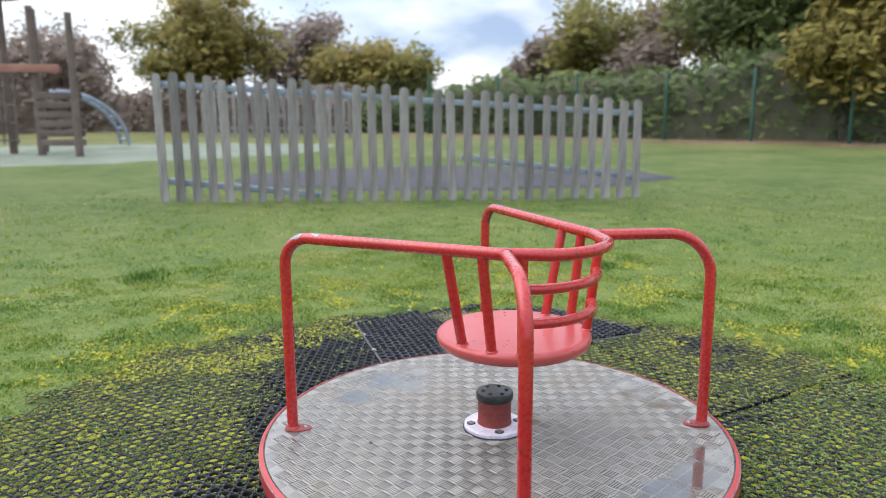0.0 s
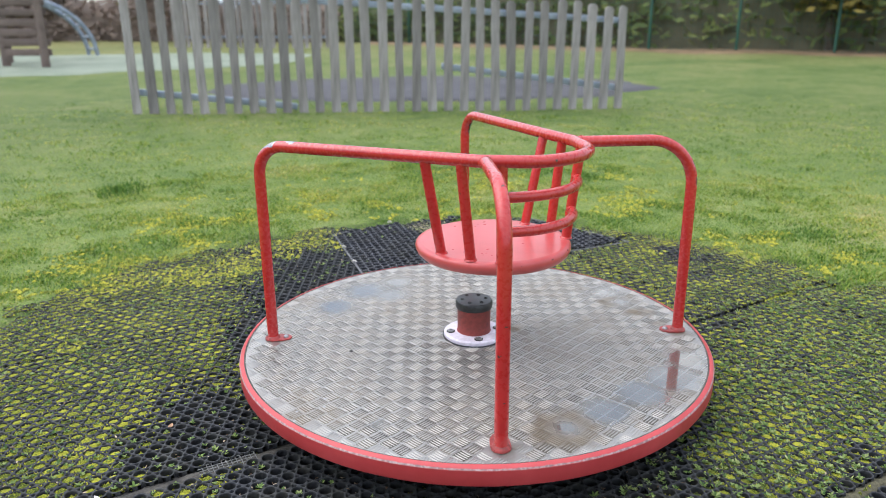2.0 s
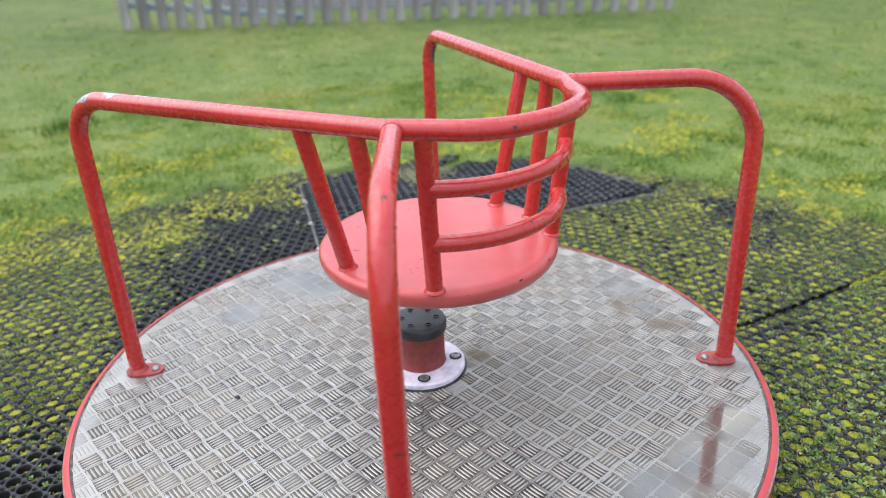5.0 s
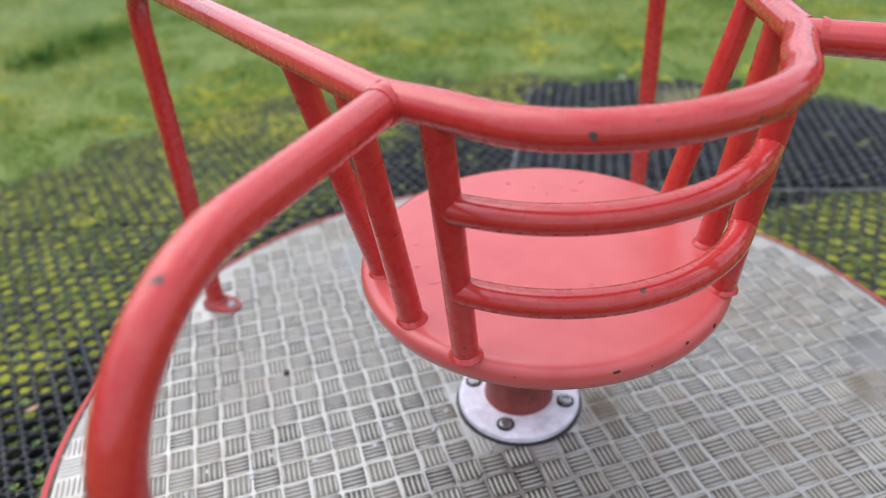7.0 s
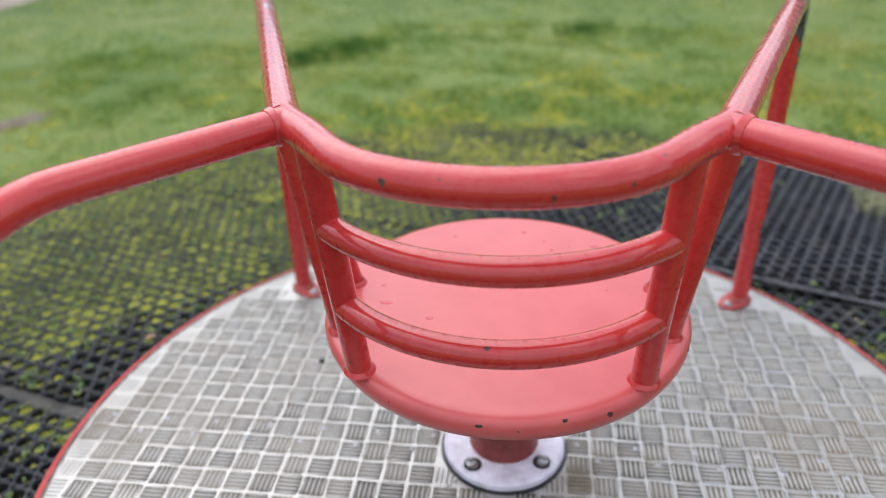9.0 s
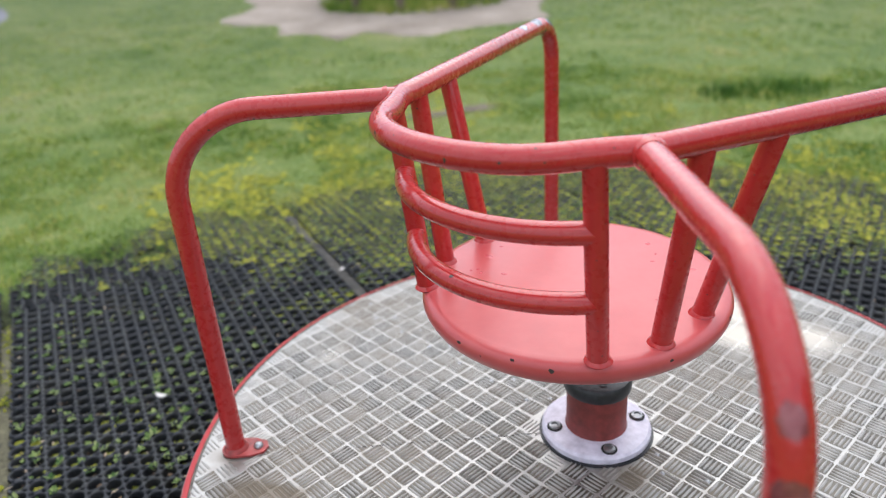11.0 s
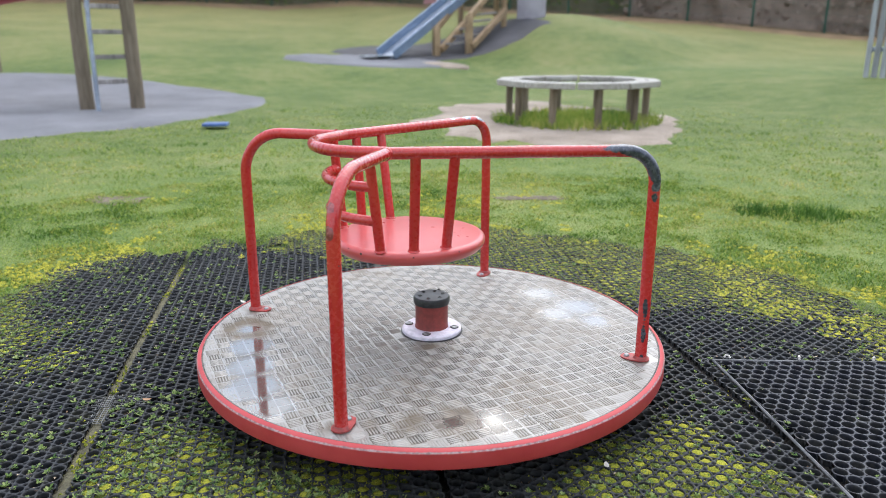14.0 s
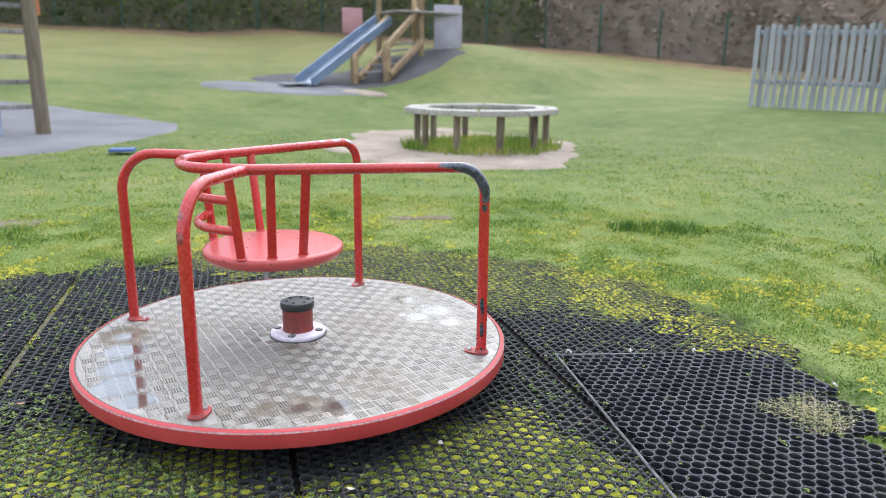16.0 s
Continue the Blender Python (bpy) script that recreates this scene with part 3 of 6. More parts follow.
bm = lathe_bm([(PR - 0.0145, TOP - 0.012), (PR - 0.0145, TOP + 0.001), (PR - 0.0138, TOP + 0.0025), (PR - 0.0045, TOP - 0.0010), (PR - 0.0002, TOP - 0.0062), (PR, TOP - 0.044), (PR - 0.0025, TOP - 0.0485), (PR - 0.013, TOP - 0.0495), (0.66, TOP - 0.051), (0.655, TOP - 0.012)], 128)
part("platform_rim", bm, RIM_RED, roundabout, "rounded red painted steel rim")
bm = lathe_bm([(0, TOP - 0.075), (0.62, TOP - 0.062), (0.645, TOP - 0.03), (0.645, TOP - 0.002), (0, TOP - 0.002)], 64)
part("underframe", bm, DARK_STEEL, roundabout)
part("spindle_base", lathe_bm([(0, -0.03), (0.16, -0.03), (0.16, 0.06), (0, 0.08)], 32), DARK_STEEL, roundabout)

# raised bars of the tread: groups of five, turned by a quarter from one to the next
def tread_bars():
    verts, tris, low, low_tris = [], [], [], []
    pitch = 0.0398
    ring = ((0, -1.0), (0.58, -0.78), (0.95, -0.38), (0.95, 0.38), (0.58, 0.78), (0, 1.0), (-0.58, 0.78), (-0.95, 0.38), (-0.95, -0.38), (-0.58, -0.78))
    corner = ((-0.0165, -0.0190), (0.0165, -0.0190), (0.0190, -0.0165), (0.0190, 0.0165), (0.0165, 0.0190), (-0.0165, 0.0190), (-0.0190, 0.0165), (-0.0190, -0.0165))

    def free(x, y, gap):
        return min(math.hypot(x - fx, y - fy) for fx, fy in FEET.values()) > gap

    for i in range(-23, 16):
        for j in range(-19, 19):
            cx, cy = 0.156 + pitch * i, 0.010 + pitch * j
            turn = (i + j) % 2
            if 0.115 < math.hypot(cx, cy) < PR - 0.042 and free(cx, cy, 0.05):
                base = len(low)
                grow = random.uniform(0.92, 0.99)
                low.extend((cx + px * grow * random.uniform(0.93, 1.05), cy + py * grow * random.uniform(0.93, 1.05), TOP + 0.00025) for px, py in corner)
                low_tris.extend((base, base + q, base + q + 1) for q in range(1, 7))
            for k in range(-2, 3):
                o = k * 0.0076
                x, y = (cx + o, cy) if turn == 0 else (cx, cy + o)
                half = 0.0188 - 0.0006 * abs(k)
                if math.hypot(x, y) < 0.096 or not free(x, y, 0.04):
                    continue
                across, reach = (x, PR - 0.0175) if turn == 0 else (y, PR - 0.0175)
                if abs(across) >= reach:
                    continue
                limit = math.sqrt(reach * reach - across * across)          # bars are cut off at the plate's edge
                mid_bar = y if turn == 0 else x
                lo, hi = max(mid_bar - half, -limit), min(mid_bar + half, limit)
                if hi - lo < 0.006:
                    continue
                half = (hi - lo) / 2
                x, y = (x, (lo + hi) / 2) if turn == 0 else ((lo + hi) / 2, y)
                w, h = 0.0025, 0.0017 * random.uniform(0.8, 1.1)
                shore = min(math.hypot(x - px, y - py) - pr for px, py, pr in WET) - 0.015 * noise.noise((x * 9, y * 9, 3.0))
                h *= 0.10 + 0.90 * min(1.0, max(0.0, (shore + 0.035) / 0.045))           # all but drowned in the puddles
                base = len(verts)
                pts = [(px * w, py * half, 0.0) for px, py in ring] + [(px * w * 0.36, py * half * 0.90, h) for px, py in ring]
                for px, py, pz in pts:
                    verts.append((x + px, y + py, TOP + pz) if turn == 0 else (x + py, y - px, TOP + pz))
                for q in range(10):
                    n = (q + 1) % 10
                    tris.extend(((base + q, base + n, base + 10 + n), (base + q, base + 10 + n, base + 10 + q)))
                tris.extend((base + 10, base + 10 + q, base + 11 + q) for q in range(1, 9))
    ob = np_mesh("tread_pattern", verts, tris, TREAD_BAR, roundabout, True)
    tagged(ob, "raised five-bar tread pattern", kind="stuff")
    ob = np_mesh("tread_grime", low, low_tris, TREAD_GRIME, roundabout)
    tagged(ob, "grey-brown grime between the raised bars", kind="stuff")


tread_bars()

# rivets and the joint of the two plates
def rivet(x, y):
    bm = lathe_bm([(0, 0.0022), (0.0025, 0.002), (0.0046, 0.0004), (0.0046, -0.001)], 12)
    ob = part("rivet", bm, STEEL, roundabout)
    ob.location = (x, y, TOP)


for k in range(7):
    for side in (-1, 1):
        s = 0.115 + 0.092 * k
        if s < 0.69:
            rivet(side * s, 0.014)
            rivet(side * (s + 0.03), -0.018)
joint = [Vector((0.094 + 0.021 * k, 0.004 * noise.noise((k * 0.8, 2.0, 5.0)), 0)) for k in range(17)]
for p, q in zip(joint, joint[1:]):
    turned = Matrix.Rotation(radians(229), 3, "Z")
    a, b = turned @ p, turned @ p.lerp(q, random.uniform(0.55, 0.95))
    part("plate_joint", beam_bm((a.x, a.y, TOP + 0.0003), (b.x, b.y, TOP + 0.0003), 0.0010, 0.0012), DARK_STEEL, roundabout)
# dark ring laid on the plate to draw the shaded groove inside the rim
part("plate_gap", lathe_bm([(PR - 0.0192, TOP + 0.0004), (PR - 0.0178, TOP + 0.0012), (PR - 0.0146, TOP + 0.0012)], 128), PLATE_EDGE, roundabout, "dark ring painted as the shadow gap between plate and rim")

# hub
part("hub_flange", lathe_bm([(0.040, TOP), (0.093, TOP), (0.095, TOP + 0.004), (0.0945, TOP + 0.012), (0.090, TOP + 0.016), (0.052, TOP + 0.0175), (0.040, TOP + 0.0175)], 64), LILAC, roundabout, "faded lilac-white flange, grimy round the post")
part("flange_gasket", lathe_bm([(0.05, TOP + 0.0022), (0.099, TOP + 0.0022), (0.100, TOP - 0.001)], 64), BLACK_PLASTIC, roundabout)
hub = part("hub_post", lathe_bm([(0.055, TOP + 0.015), (0.0535, TOP + 0.019), (0.052, TOP + 0.024), (0.052, TOP + 0.10)], 48), HUB_RED, roundabout, "dull dark red hub post")
cap = part("hub_cap", lathe_bm([(0.050, TOP + 0.094), (0.0565, TOP + 0.096), (0.058, TOP + 0.101), (0.058, TOP + 0.116), (0.055, TOP + 0.1205), (0.050, TOP + 0.1215), (0, TOP + 0.1215)], 48), BLACK_PLASTIC, roundabout, "black plastic cap with six holes")
for k in range(6):
    a = radians(60 * k + 20)
    h = part("cap_hole", lathe_bm([(0.0062, 0.0012), (0.0050, 0.0016), (0.0046, -0.002), (0, -0.002)], 14), DARK_STEEL, cap)
    h.location = (0.037 * math.cos(a), 0.037 * math.sin(a), TOP + 0.1215)
for k in range(4):
    a = radians(90 * k + 53)
    bolt = part("bolt", lathe_bm([(0.0105, 0.0), (0.0098, 0.004), (0.006, 0.0052), (0.0055, 0.0028), (0, 0.0028)], 20), STEEL, roundabout, "countersunk steel bolt")
    bolt.location = (0.0745 * math.cos(a), 0.0745 * math.sin(a), TOP + 0.0172)
    ring = part("bolt_recess", lathe_bm([(0.0135, 0.0), (0.0135, 0.0012), (0.0100, 0.0013)], 20), DARK_STEEL, roundabout)
    ring.location = bolt.location


# rails: one long tube per side that runs from a post, along the top and into the bow; short arms for the two rear posts
def bow_at(a):
    """A point of the bow: round at the back, bent in a little before it meets the straight rails."""
    from_back = abs(math.degrees(math.remainder(a + math.pi / 2, 2 * math.pi)))
    r = UR - 0.015 * math.exp(-((from_back - 52) / 16) ** 2)
    return UC + Vector((r * math.cos(a), r * math.sin(a), RAIL))


def tangent(side):
    """Where the straight rail runs into the bow."""
    a = radians(-20.5)
    return bow_at(a if side > 0 else math.pi - a), a


tan_r, ang_r = tangent(1)
tan_l, ang_l = tangent(-1)


def on_rail(p):
    """The nearest place to p on the centre line of the straight rails and the bow."""
    best = min((bow_at(radians(k * 0.5) - math.pi) for k in range(721)), key=lambda q: (q.xy - p.xy).length)
    for side, tip in ((1, tan_r), (-1, tan_l)):
        post = Vector((*FEET[(side, 1)], RAIL))
        way = (tip - post).normalized()
        along = max(0.0, min((tip - post).length, (Vector((p.x, p.y, RAIL)) - post).dot(way)))
        q = post + way * along
        if along < (tip - post).length and ((q.xy - p.xy).length < (best.xy - p.xy).length or best.y > tip.y):
            best = q
    return best


def foot_plate(x, y, material):
    way = math.degrees(math.atan2(-y, -x))
    outline = []
    for k in range(13):
        a = radians(90 + 15 * k)
        outline.append((0.025 * math.cos(a), 0.025 * math.sin(a)))
    outline += [(0.030, -0.0235), (0.052, -0.015), (0.058, 0.0), (0.052, 0.015), (0.030, 0.0235)]
    bm = bmesh.new()
    f = bm.faces.new([bm.verts.new((px, py, 0)) for px, py in outline])
    g = bmesh.ops.extrude_face_region(bm, geom=[f])
    bmesh.ops.translate(bm, verts=[v for v in g["geom"] if isinstance(v, bmesh.types.BMVert)], vec=(0, 0, 0.0040))
    bmesh.ops.recalc_face_normals(bm, faces=bm.faces)
    ob = part("foot_plate", bm, material, roundabout)
    ob.matrix_basis = pose(x, y, TOP + 0.0016, 0, 0, way)
    nut = part("bolt", lathe_bm([(0.0085, 0.0), (0.0085, 0.002), (0.007, 0.005), (0.003, 0.007), (0, 0.007)], 16), STEEL, ob, "small domed steel bolt")
    nut.location = (0.040, 0, 0.0040)
    weld = part("weld", lathe_bm([(0.0225, 0.0), (0.0205, 0.004), (0.0175, 0.008)], 20), material, ob)
    weld.location = (0, 0, 0.0036)


for side, mat_post in ((1, RED_D), (-1, RED_A)):
    tip = tan_r if side > 0 else tan_l
    x, y = FEET[(side, 1)]
    path = [(x, y, TOP + 0.004), (x, y, 0.45)] + bend((x, y, TOP), (x, y, RAIL), tip, 0.088, 14) + [tip, tip + (tip - Vector((x, y, RAIL))).normalized() * 0.012]
    part("long_rail", tube_bm(path, TUBE, 20), mat_post, roundabout, "front post and straight top rail in one bent tube")
    foot_plate(x, y, FOOT_RED)
    x, y = FEET[(side, -1)]
    top = Vector((x, y, RAIL))
    a = radians(-25)                     # the rear arms meet the bow a little behind the straight rails
    tip = bow_at(a if side > 0 else math.pi - a)
    path = [(x, y, TOP + 0.004), (x, y, 0.45)] + bend((x, y, TOP), top, tip, 0.138, 14) + [tip]
    part("short_rail", tube_bm(path, TUBE, 20), RED_B if side > 0 else RED, roundabout, "rear post bent over to meet the bow")
    foot_plate(x, y, FOOT_RED)
    part("weld", tube_bm([tip + (top - tip).normalized() * (TUBE - 0.001), tip + (top - tip).normalized() * (TUBE + 0.006)], TUBE + 0.0028, 18, True, [1.0, 0.9]), RED, roundabout)

steps = 40
bow = [bow_at(a) for a in (ang_r - (math.pi + ang_r + ang_l) * k / steps for k in range(steps + 1))]
part("bow_rail", tube_bm(bow, TUBE, 20), RED, roundabout, "curved top rail round the seat's back")

# seat
SC, SR, ST = Vector((0, -0.073, 0)), 0.231, 0.484
bm = lathe_bm([(0, -0.014), (0.188, -0.014), (0.192, -0.034), (0.204, -0.0405), (0.217, -0.039), (SR - 0.006, -0.031), (SR - 0.001, -0.021), (SR, -0.014), (SR - 0.0015, -0.0075), (SR - 0.006, -0.003), (SR - 0.014, -0.0004), (SR - 0.018, 0), (0, 0)], 96)
bmesh.ops.translate(bm, verts=bm.verts, vec=(0, 0.21, 0))
seat = part("seat", bm, RED_SEAT, roundabout, "round red seat disc with a rolled edge")
seat.location = SC + Vector((0, -0.21, ST))
cam.data.dof.focus_object = seat
BAR = 0.0145
bars = {1: ((7, 0.197, (0.268, -0.055)), (-21.5, 0.204, (0.236, -0.155)), (-46.5, 0.218, (0.178, -0.272))),
        -1: ((7, 0.203, (0.270, -0.055)), (-21.5, 0.210, (0.242, -0.155)), (-44, 0.223, (0.196, -0.258)))}
SEAT_TURN, BOW_TURN = radians(2.2), radians(1.2)      # the seat was welded on a little askew


def bar_ends(side, deg, rad, top):
    """Foot on the seat and head under the top rail of one upright bar."""
    a = radians(deg)
    foot = SC + Matrix.Rotation(SEAT_TURN, 3, "Z") @ Vector((side * rad * math.cos(a), rad * math.sin(a), ST))
    head = UC + Matrix.Rotation(BOW_TURN, 3, "Z") @ (Vector((side * top[0], top[1], 0)) - UC)
    return foot, on_rail(head) - Vector((0, 0, 0.008))



for side in (1, -1):
    for bar in bars[side]:
        foot, head = bar_ends(side, *bar)
        part("seat_bar", tube_bm([foot - Vector((0, 0, 0.004)), head], BAR, 16), RED, roundabout)
        w = part("weld", lathe_bm([(BAR + 0.0042, -0.001), (BAR + 0.0026, 0.002), (BAR - 0.001, 0.0055)], 18), RED, roundabout)
        w.location = (foot[0], foot[1], ST)
for z in (0.668, 0.572):
    ends = []
    for side in (-1, 1):
        foot, head = bar_ends(side, *bars[side][2])
        ends.append(foot.lerp(head, (z - foot.z) / (head.z - foot.z)))
    mid, chord = (ends[0] + ends[1]) / 2, ends[1] - ends[0]
    out, half_chord, bulge = Vector((chord.y, -chord.x, 0)).normalized(), chord.length / 2, 0.072
    r = (half_chord ** 2 + bulge ** 2) / (2 * bulge)
    half = math.asin(half_chord / r)
    pts = [mid + chord.normalized() * (r * math.sin(half * k / 14)) + out * (bulge - r + r * math.cos(half * k / 14)) for k in range(-14, 15)]
    part("back_bar", tube_bm(pts, BAR, 16), RED, roundabout, "curved back bar")


# chips down to rusty steel, and rain drops on the seat
def chip(at, normal, size):
    q = Vector(normal).to_track_quat("Z", "Y").to_matrix().to_4x4()
    bm = bmesh.new()
    n = 9
    ring = [size * random.uniform(0.6, 1.1) for _ in range(n)]
    edge = [bm.verts.new((r * math.cos(2 * math.pi * k / n), r * 0.75 * math.sin(2 * math.pi * k / n), -0.0009)) for k, r in enumerate(ring)]
    mid = bm.verts.new((0, 0, 0.0006))
    for k in range(n):
        bm.faces.new((edge[k], edge[(k + 1) % n], mid))
    ob = part("paint_chip", bm, CHIP, roundabout)
    ob.matrix_basis = Matrix.Translation(at) @ q
    return ob


for a, up, size in ((-110, 12, 0.0065), (-99, 40, 0.003), (-64, 5, 0.004), (-150, 30, 0.003), (-35, 35, 0.0035)):
    a, up = radians(a), radians(up)
    n = Vector((math.cos(a) * math.cos(up), math.sin(a) * math.cos(up), math.sin(up)))
    chip(bow_at(a) + n * TUBE, n, size)
for a, dz, size in ((-59, -0.012, 0.0080), (-94, -0.010, 0.0045), (-84, -0.014, 0.004), (-72, -0.005, 0.0035), (-120, -0.012, 0.003), (-20, -0.012, 0.005), (15, -0.010, 0.004)):
    a = radians(a)
    n = Vector((math.cos(a), math.sin(a), 0.15)).normalized()
    chip(SC + Vector(((SR - 0.0002) * math.cos(a), (SR - 0.0002) * math.sin(a), ST + dz)), n, size)
for side in (1, -1):
    for bar in bars[side]:
        p0, p1 = bar_ends(side, *bar)
        for k in range(3):
            n = Vector((random.uniform(-0.8, 0.8) + 0.5 * side, -1, 0)).normalized()
            chip(p0.lerp(p1, random.uniform(0.1, 0.9)) + n * BAR, n, random.uniform(0.0018, 0.0042))
for (x, y) in FEET.values():
    for k in range(5):
        a = random.uniform(0, 2 * math.pi)
        n = Vector((math.cos(a), math.sin(a), 0))
        chip(Vector((x, y, random.uniform(0.17, 0.68))) + n * TUBE, n, random.uniform(0.0025, 0.006))


def rain_drop(x, y, size, long):
    bm = bmesh.new()
    bmesh.ops.create_uvsphere(bm, u_segments=12, v_segments=8, radius=1.0)
    bmesh.ops.bisect_plane(bm, geom=bm.verts[:] + bm.edges[:] + bm.faces[:], plane_co=(0, 0, 0), plane_no=(0, 0, 1), clear_inner=True)
    bmesh.ops.transform(bm, matrix=Matrix.Diagonal((size, size * long, size * 0.20, 1)), verts=bm.verts)
    ob = tagged(part("rain_drop", bm, WATER), "clear rain drop lying on the red seat", "water drop", "rain drops on the seat")
    ob.matrix_basis = pose(x, y, ST + 0.0002, 0, 0, random.uniform(0, 180))


for x, y in ((-0.150, -0.10), (-0.132, -0.145), (-0.138, -0.155), (-0.120, -0.150), (-0.160, -0.06), (-0.125, -0.175), (-0.09, -0.13), (0.06, 0.05), (0.085, 0.06), (0.10, 0.045), (0.12, 0.065), (0.05, 0.075), (-0.15, -0.01), (0.02, -0.17), (0.13, -0.05), (-0.03, 0.02), (0.02, 0.10), (-0.08, 0.08)):
    rain_drop(x, y, random.uniform(0.0016, 0.0042), random.uniform(0.6, 2.2))


# ---- ground ----
def rise(x, y):
    """The field climbs gently away from the roundabout, a little more to the west."""
    return max(0.0, math.hypot(x, y) - 1.9) * (0.0125 + 0.0078 * min(1.0, max(0.0, (2.0 - x) / 4.0)))


def tongue(x, y):
    """The mats reach further out towards the west-south-west."""
    a = math.degrees(math.atan2(y, x)) % 360
    return 0.30 * math.exp(-((a - 208) / 15) ** 2)


def ground_height(x, y):
    r = math.hypot(x, y) - tongue(x, y)
    t = min(1.0, max(0.0, (r - 1.55) / 0.5))
    z = -0.019 + 0.019 * t * t * (3 - 2 * t)
    far = min(1.0, max(0.0, (r - 3.0) / 5.0))
    z += far * 0.05 * noise.noise((x * 0.22, y * 0.22, 0.0)) + far * 0.02 * noise.noise((x * 0.9, y * 0.9, 3.0))
    z += 0.010 * t * noise.noise((x * 3.1, y * 3.1, 7.0))
    # it climbs more beyond the slide, with a bank under the slide's tower
    z += rise(x, y)
    z += 0.09 * max(0.0, min(22.0, -x - 10.5)) * (1.0 if -x > 12.5 else max(0.0, (-x - 10.5) / 2.0))
    t = min(1.0, max(0.0, (y - 6.5) / 3.5)) * min(1.0, max(0.0, (2.0 - x) / 5.0))
    z += 0.28 * t * t * (3 - 2 * t)
    d = math.hypot((x + 15.2) / 4.6, (y - 10.9) / 4.2)
    if d < 1:
        z += 0.62 * (1 - d * d) ** 2
    return z


def build_ground():
    rings = [0.0] + [0.2 * k for k in range(1, 26)] + [5.0 * 1.055 ** k for k in range(1, 48)] + [80, 110, 160, 260, 450, 800]
    n = 180
    verts, tris = [(0, 0, ground_height(0, 0))], []
    for r in rings[1:]:
        for k in range(n):
            a = 2 * math.pi * k / n
            x, y = r * math.cos(a), r * math.sin(a)
            verts.append((x, y, ground_height(x, y)))
    tris += [(0, 1 + k, 1 + (k + 1) % n) for k in range(n)]
    for i in range(len(rings) - 2):
        b0, b1 = 1 + i * n, 1 + (i + 1) * n
        for k in range(n):
            m2 = (k + 1) % n
            tris += [(b0 + k, b1 + k, b1 + m2), (b0 + k, b1 + m2, b0 + m2)]
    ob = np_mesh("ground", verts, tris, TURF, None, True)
    tagged(ob, "mown grass field with worn and mossy patches", "ground", kind="structure")


build_ground()

# ---- rubber mats ----
MAT_ANG = radians(165)
MU = Vector((math.cos(MAT_ANG), math.sin(MAT_ANG), 0))
MV = Vector((-MU.y, MU.x, 0)) * -1.0           # points away from the rear of the seat
PITCH = 0.04


def overgrown(x, y):
    """How far a place lies beyond the ragged edge where turf has grown over the mats."""
    r = math.hypot(x, y) - tongue(x, y)
    return r - (1.86 + 0.20 * noise.noise((x * 1.1, y * 1.1, 5.0)) + 0.20 * noise.noise((x * 3.4, y * 3.4, 9.0)) + 0.16 * noise.noise((x * 9.0, y * 9.0, 9.0)))


GREEN_SPOTS = ((-0.92, 1.32, 0.34), (-0.83, 0.92, 0.24), (-0.45, 1.32, 0.26), (-1.12, 0.54, 0.16), (-0.95, 0.64, 0.17), (0.56, -0.86, 0.22), (1.02, -0.80, 0.32),
               (1.45, -0.45, 0.32), (0.20, -0.88, 0.15), (0.80, 0.30, 0.20), (0.95, 0.42, 0.16), (0.0, 1.62, 0.16), (-0.42, 1.68, 0.24), (0.42, 1.62, 0.12),
               (0.54, -0.60, 0.18), (-0.62, -1.14, 0.14), (1.30, 0.20, 0.30), (-1.45, 1.0, 0.35), (-0.9, -1.55, 0.4), (-1.6, 0.35, 0.25), (-0.35, 1.22, 0.24), (0.0, 1.45, 0.22), (0.36, 1.52, 0.15), (-0.9, 1.1, 0.3))


BARE_SPOTS = ((0.20, 1.05, 0.32), (0.34, 1.42, 0.16), (-0.15, 0.92, 0.20), (0.80, 0.72, 0.14), (-0.55, -0.95, 0.34), (-1.15, -0.85, 0.32), (0.1, -1.35, 0.35))


def moss_amount(x, y):
    """How thick the moss grows: greenest in broad patches, thin by the platform and to the west."""
    n = 0.62 * noise.noise((x * 1.6 + 4.0, y * 1.6, 1.0)) + 0.40 * noise.noise((x * 4.6, y * 4.6, 2.0)) + 0.25 * noise.noise((x * 12.0, y * 12.0, 4.0))
    spot = max(math.exp(-((x - px) ** 2 + (y - py) ** 2) / (2 * (0.95 * s) ** 2)) for px, py, s in GREEN_SPOTS)
    bare = max(math.exp(-((x - px) ** 2 + (y - py) ** 2) / (2 * s * s)) for px, py, s in BARE_SPOTS)
    return n - 0.08 - 0.7 * bare + 1.0 * spot + 1.1 * max(0.0, math.hypot(x, y) - 2.0 * tongue(x, y) - 1.45)


CELLS = []                      # hole centres, for what grows in them


def cell_ring(hole, out, cut, push):
    """Outline points of one cell: the hole, and a hexagon whose corners give way to round holes."""
    inner, outer = [], []
    for k in range(6):
        a = radians(60 * k + 30)
        c, t = Vector((math.cos(a), math.sin(a))), Vector((-math.sin(a), math.cos(a)))
        for s in (-1, 0, 1):
            outer.append(c * (out - cut * 0.5 - (push if s == 0 else 0.0)) + t * s * cut * 0.87)
            b = a + radians(20 * s)
            inner.append((hole * math.cos(b), hole * math.sin(b)))
    return inner, outer


def mat_rise(x, y):
    return 0.006 * noise.noise((x * 1.6, y * 1.6, 11.0)) + 0.0022 * noise.noise((x * 14, y * 14, 2.0))


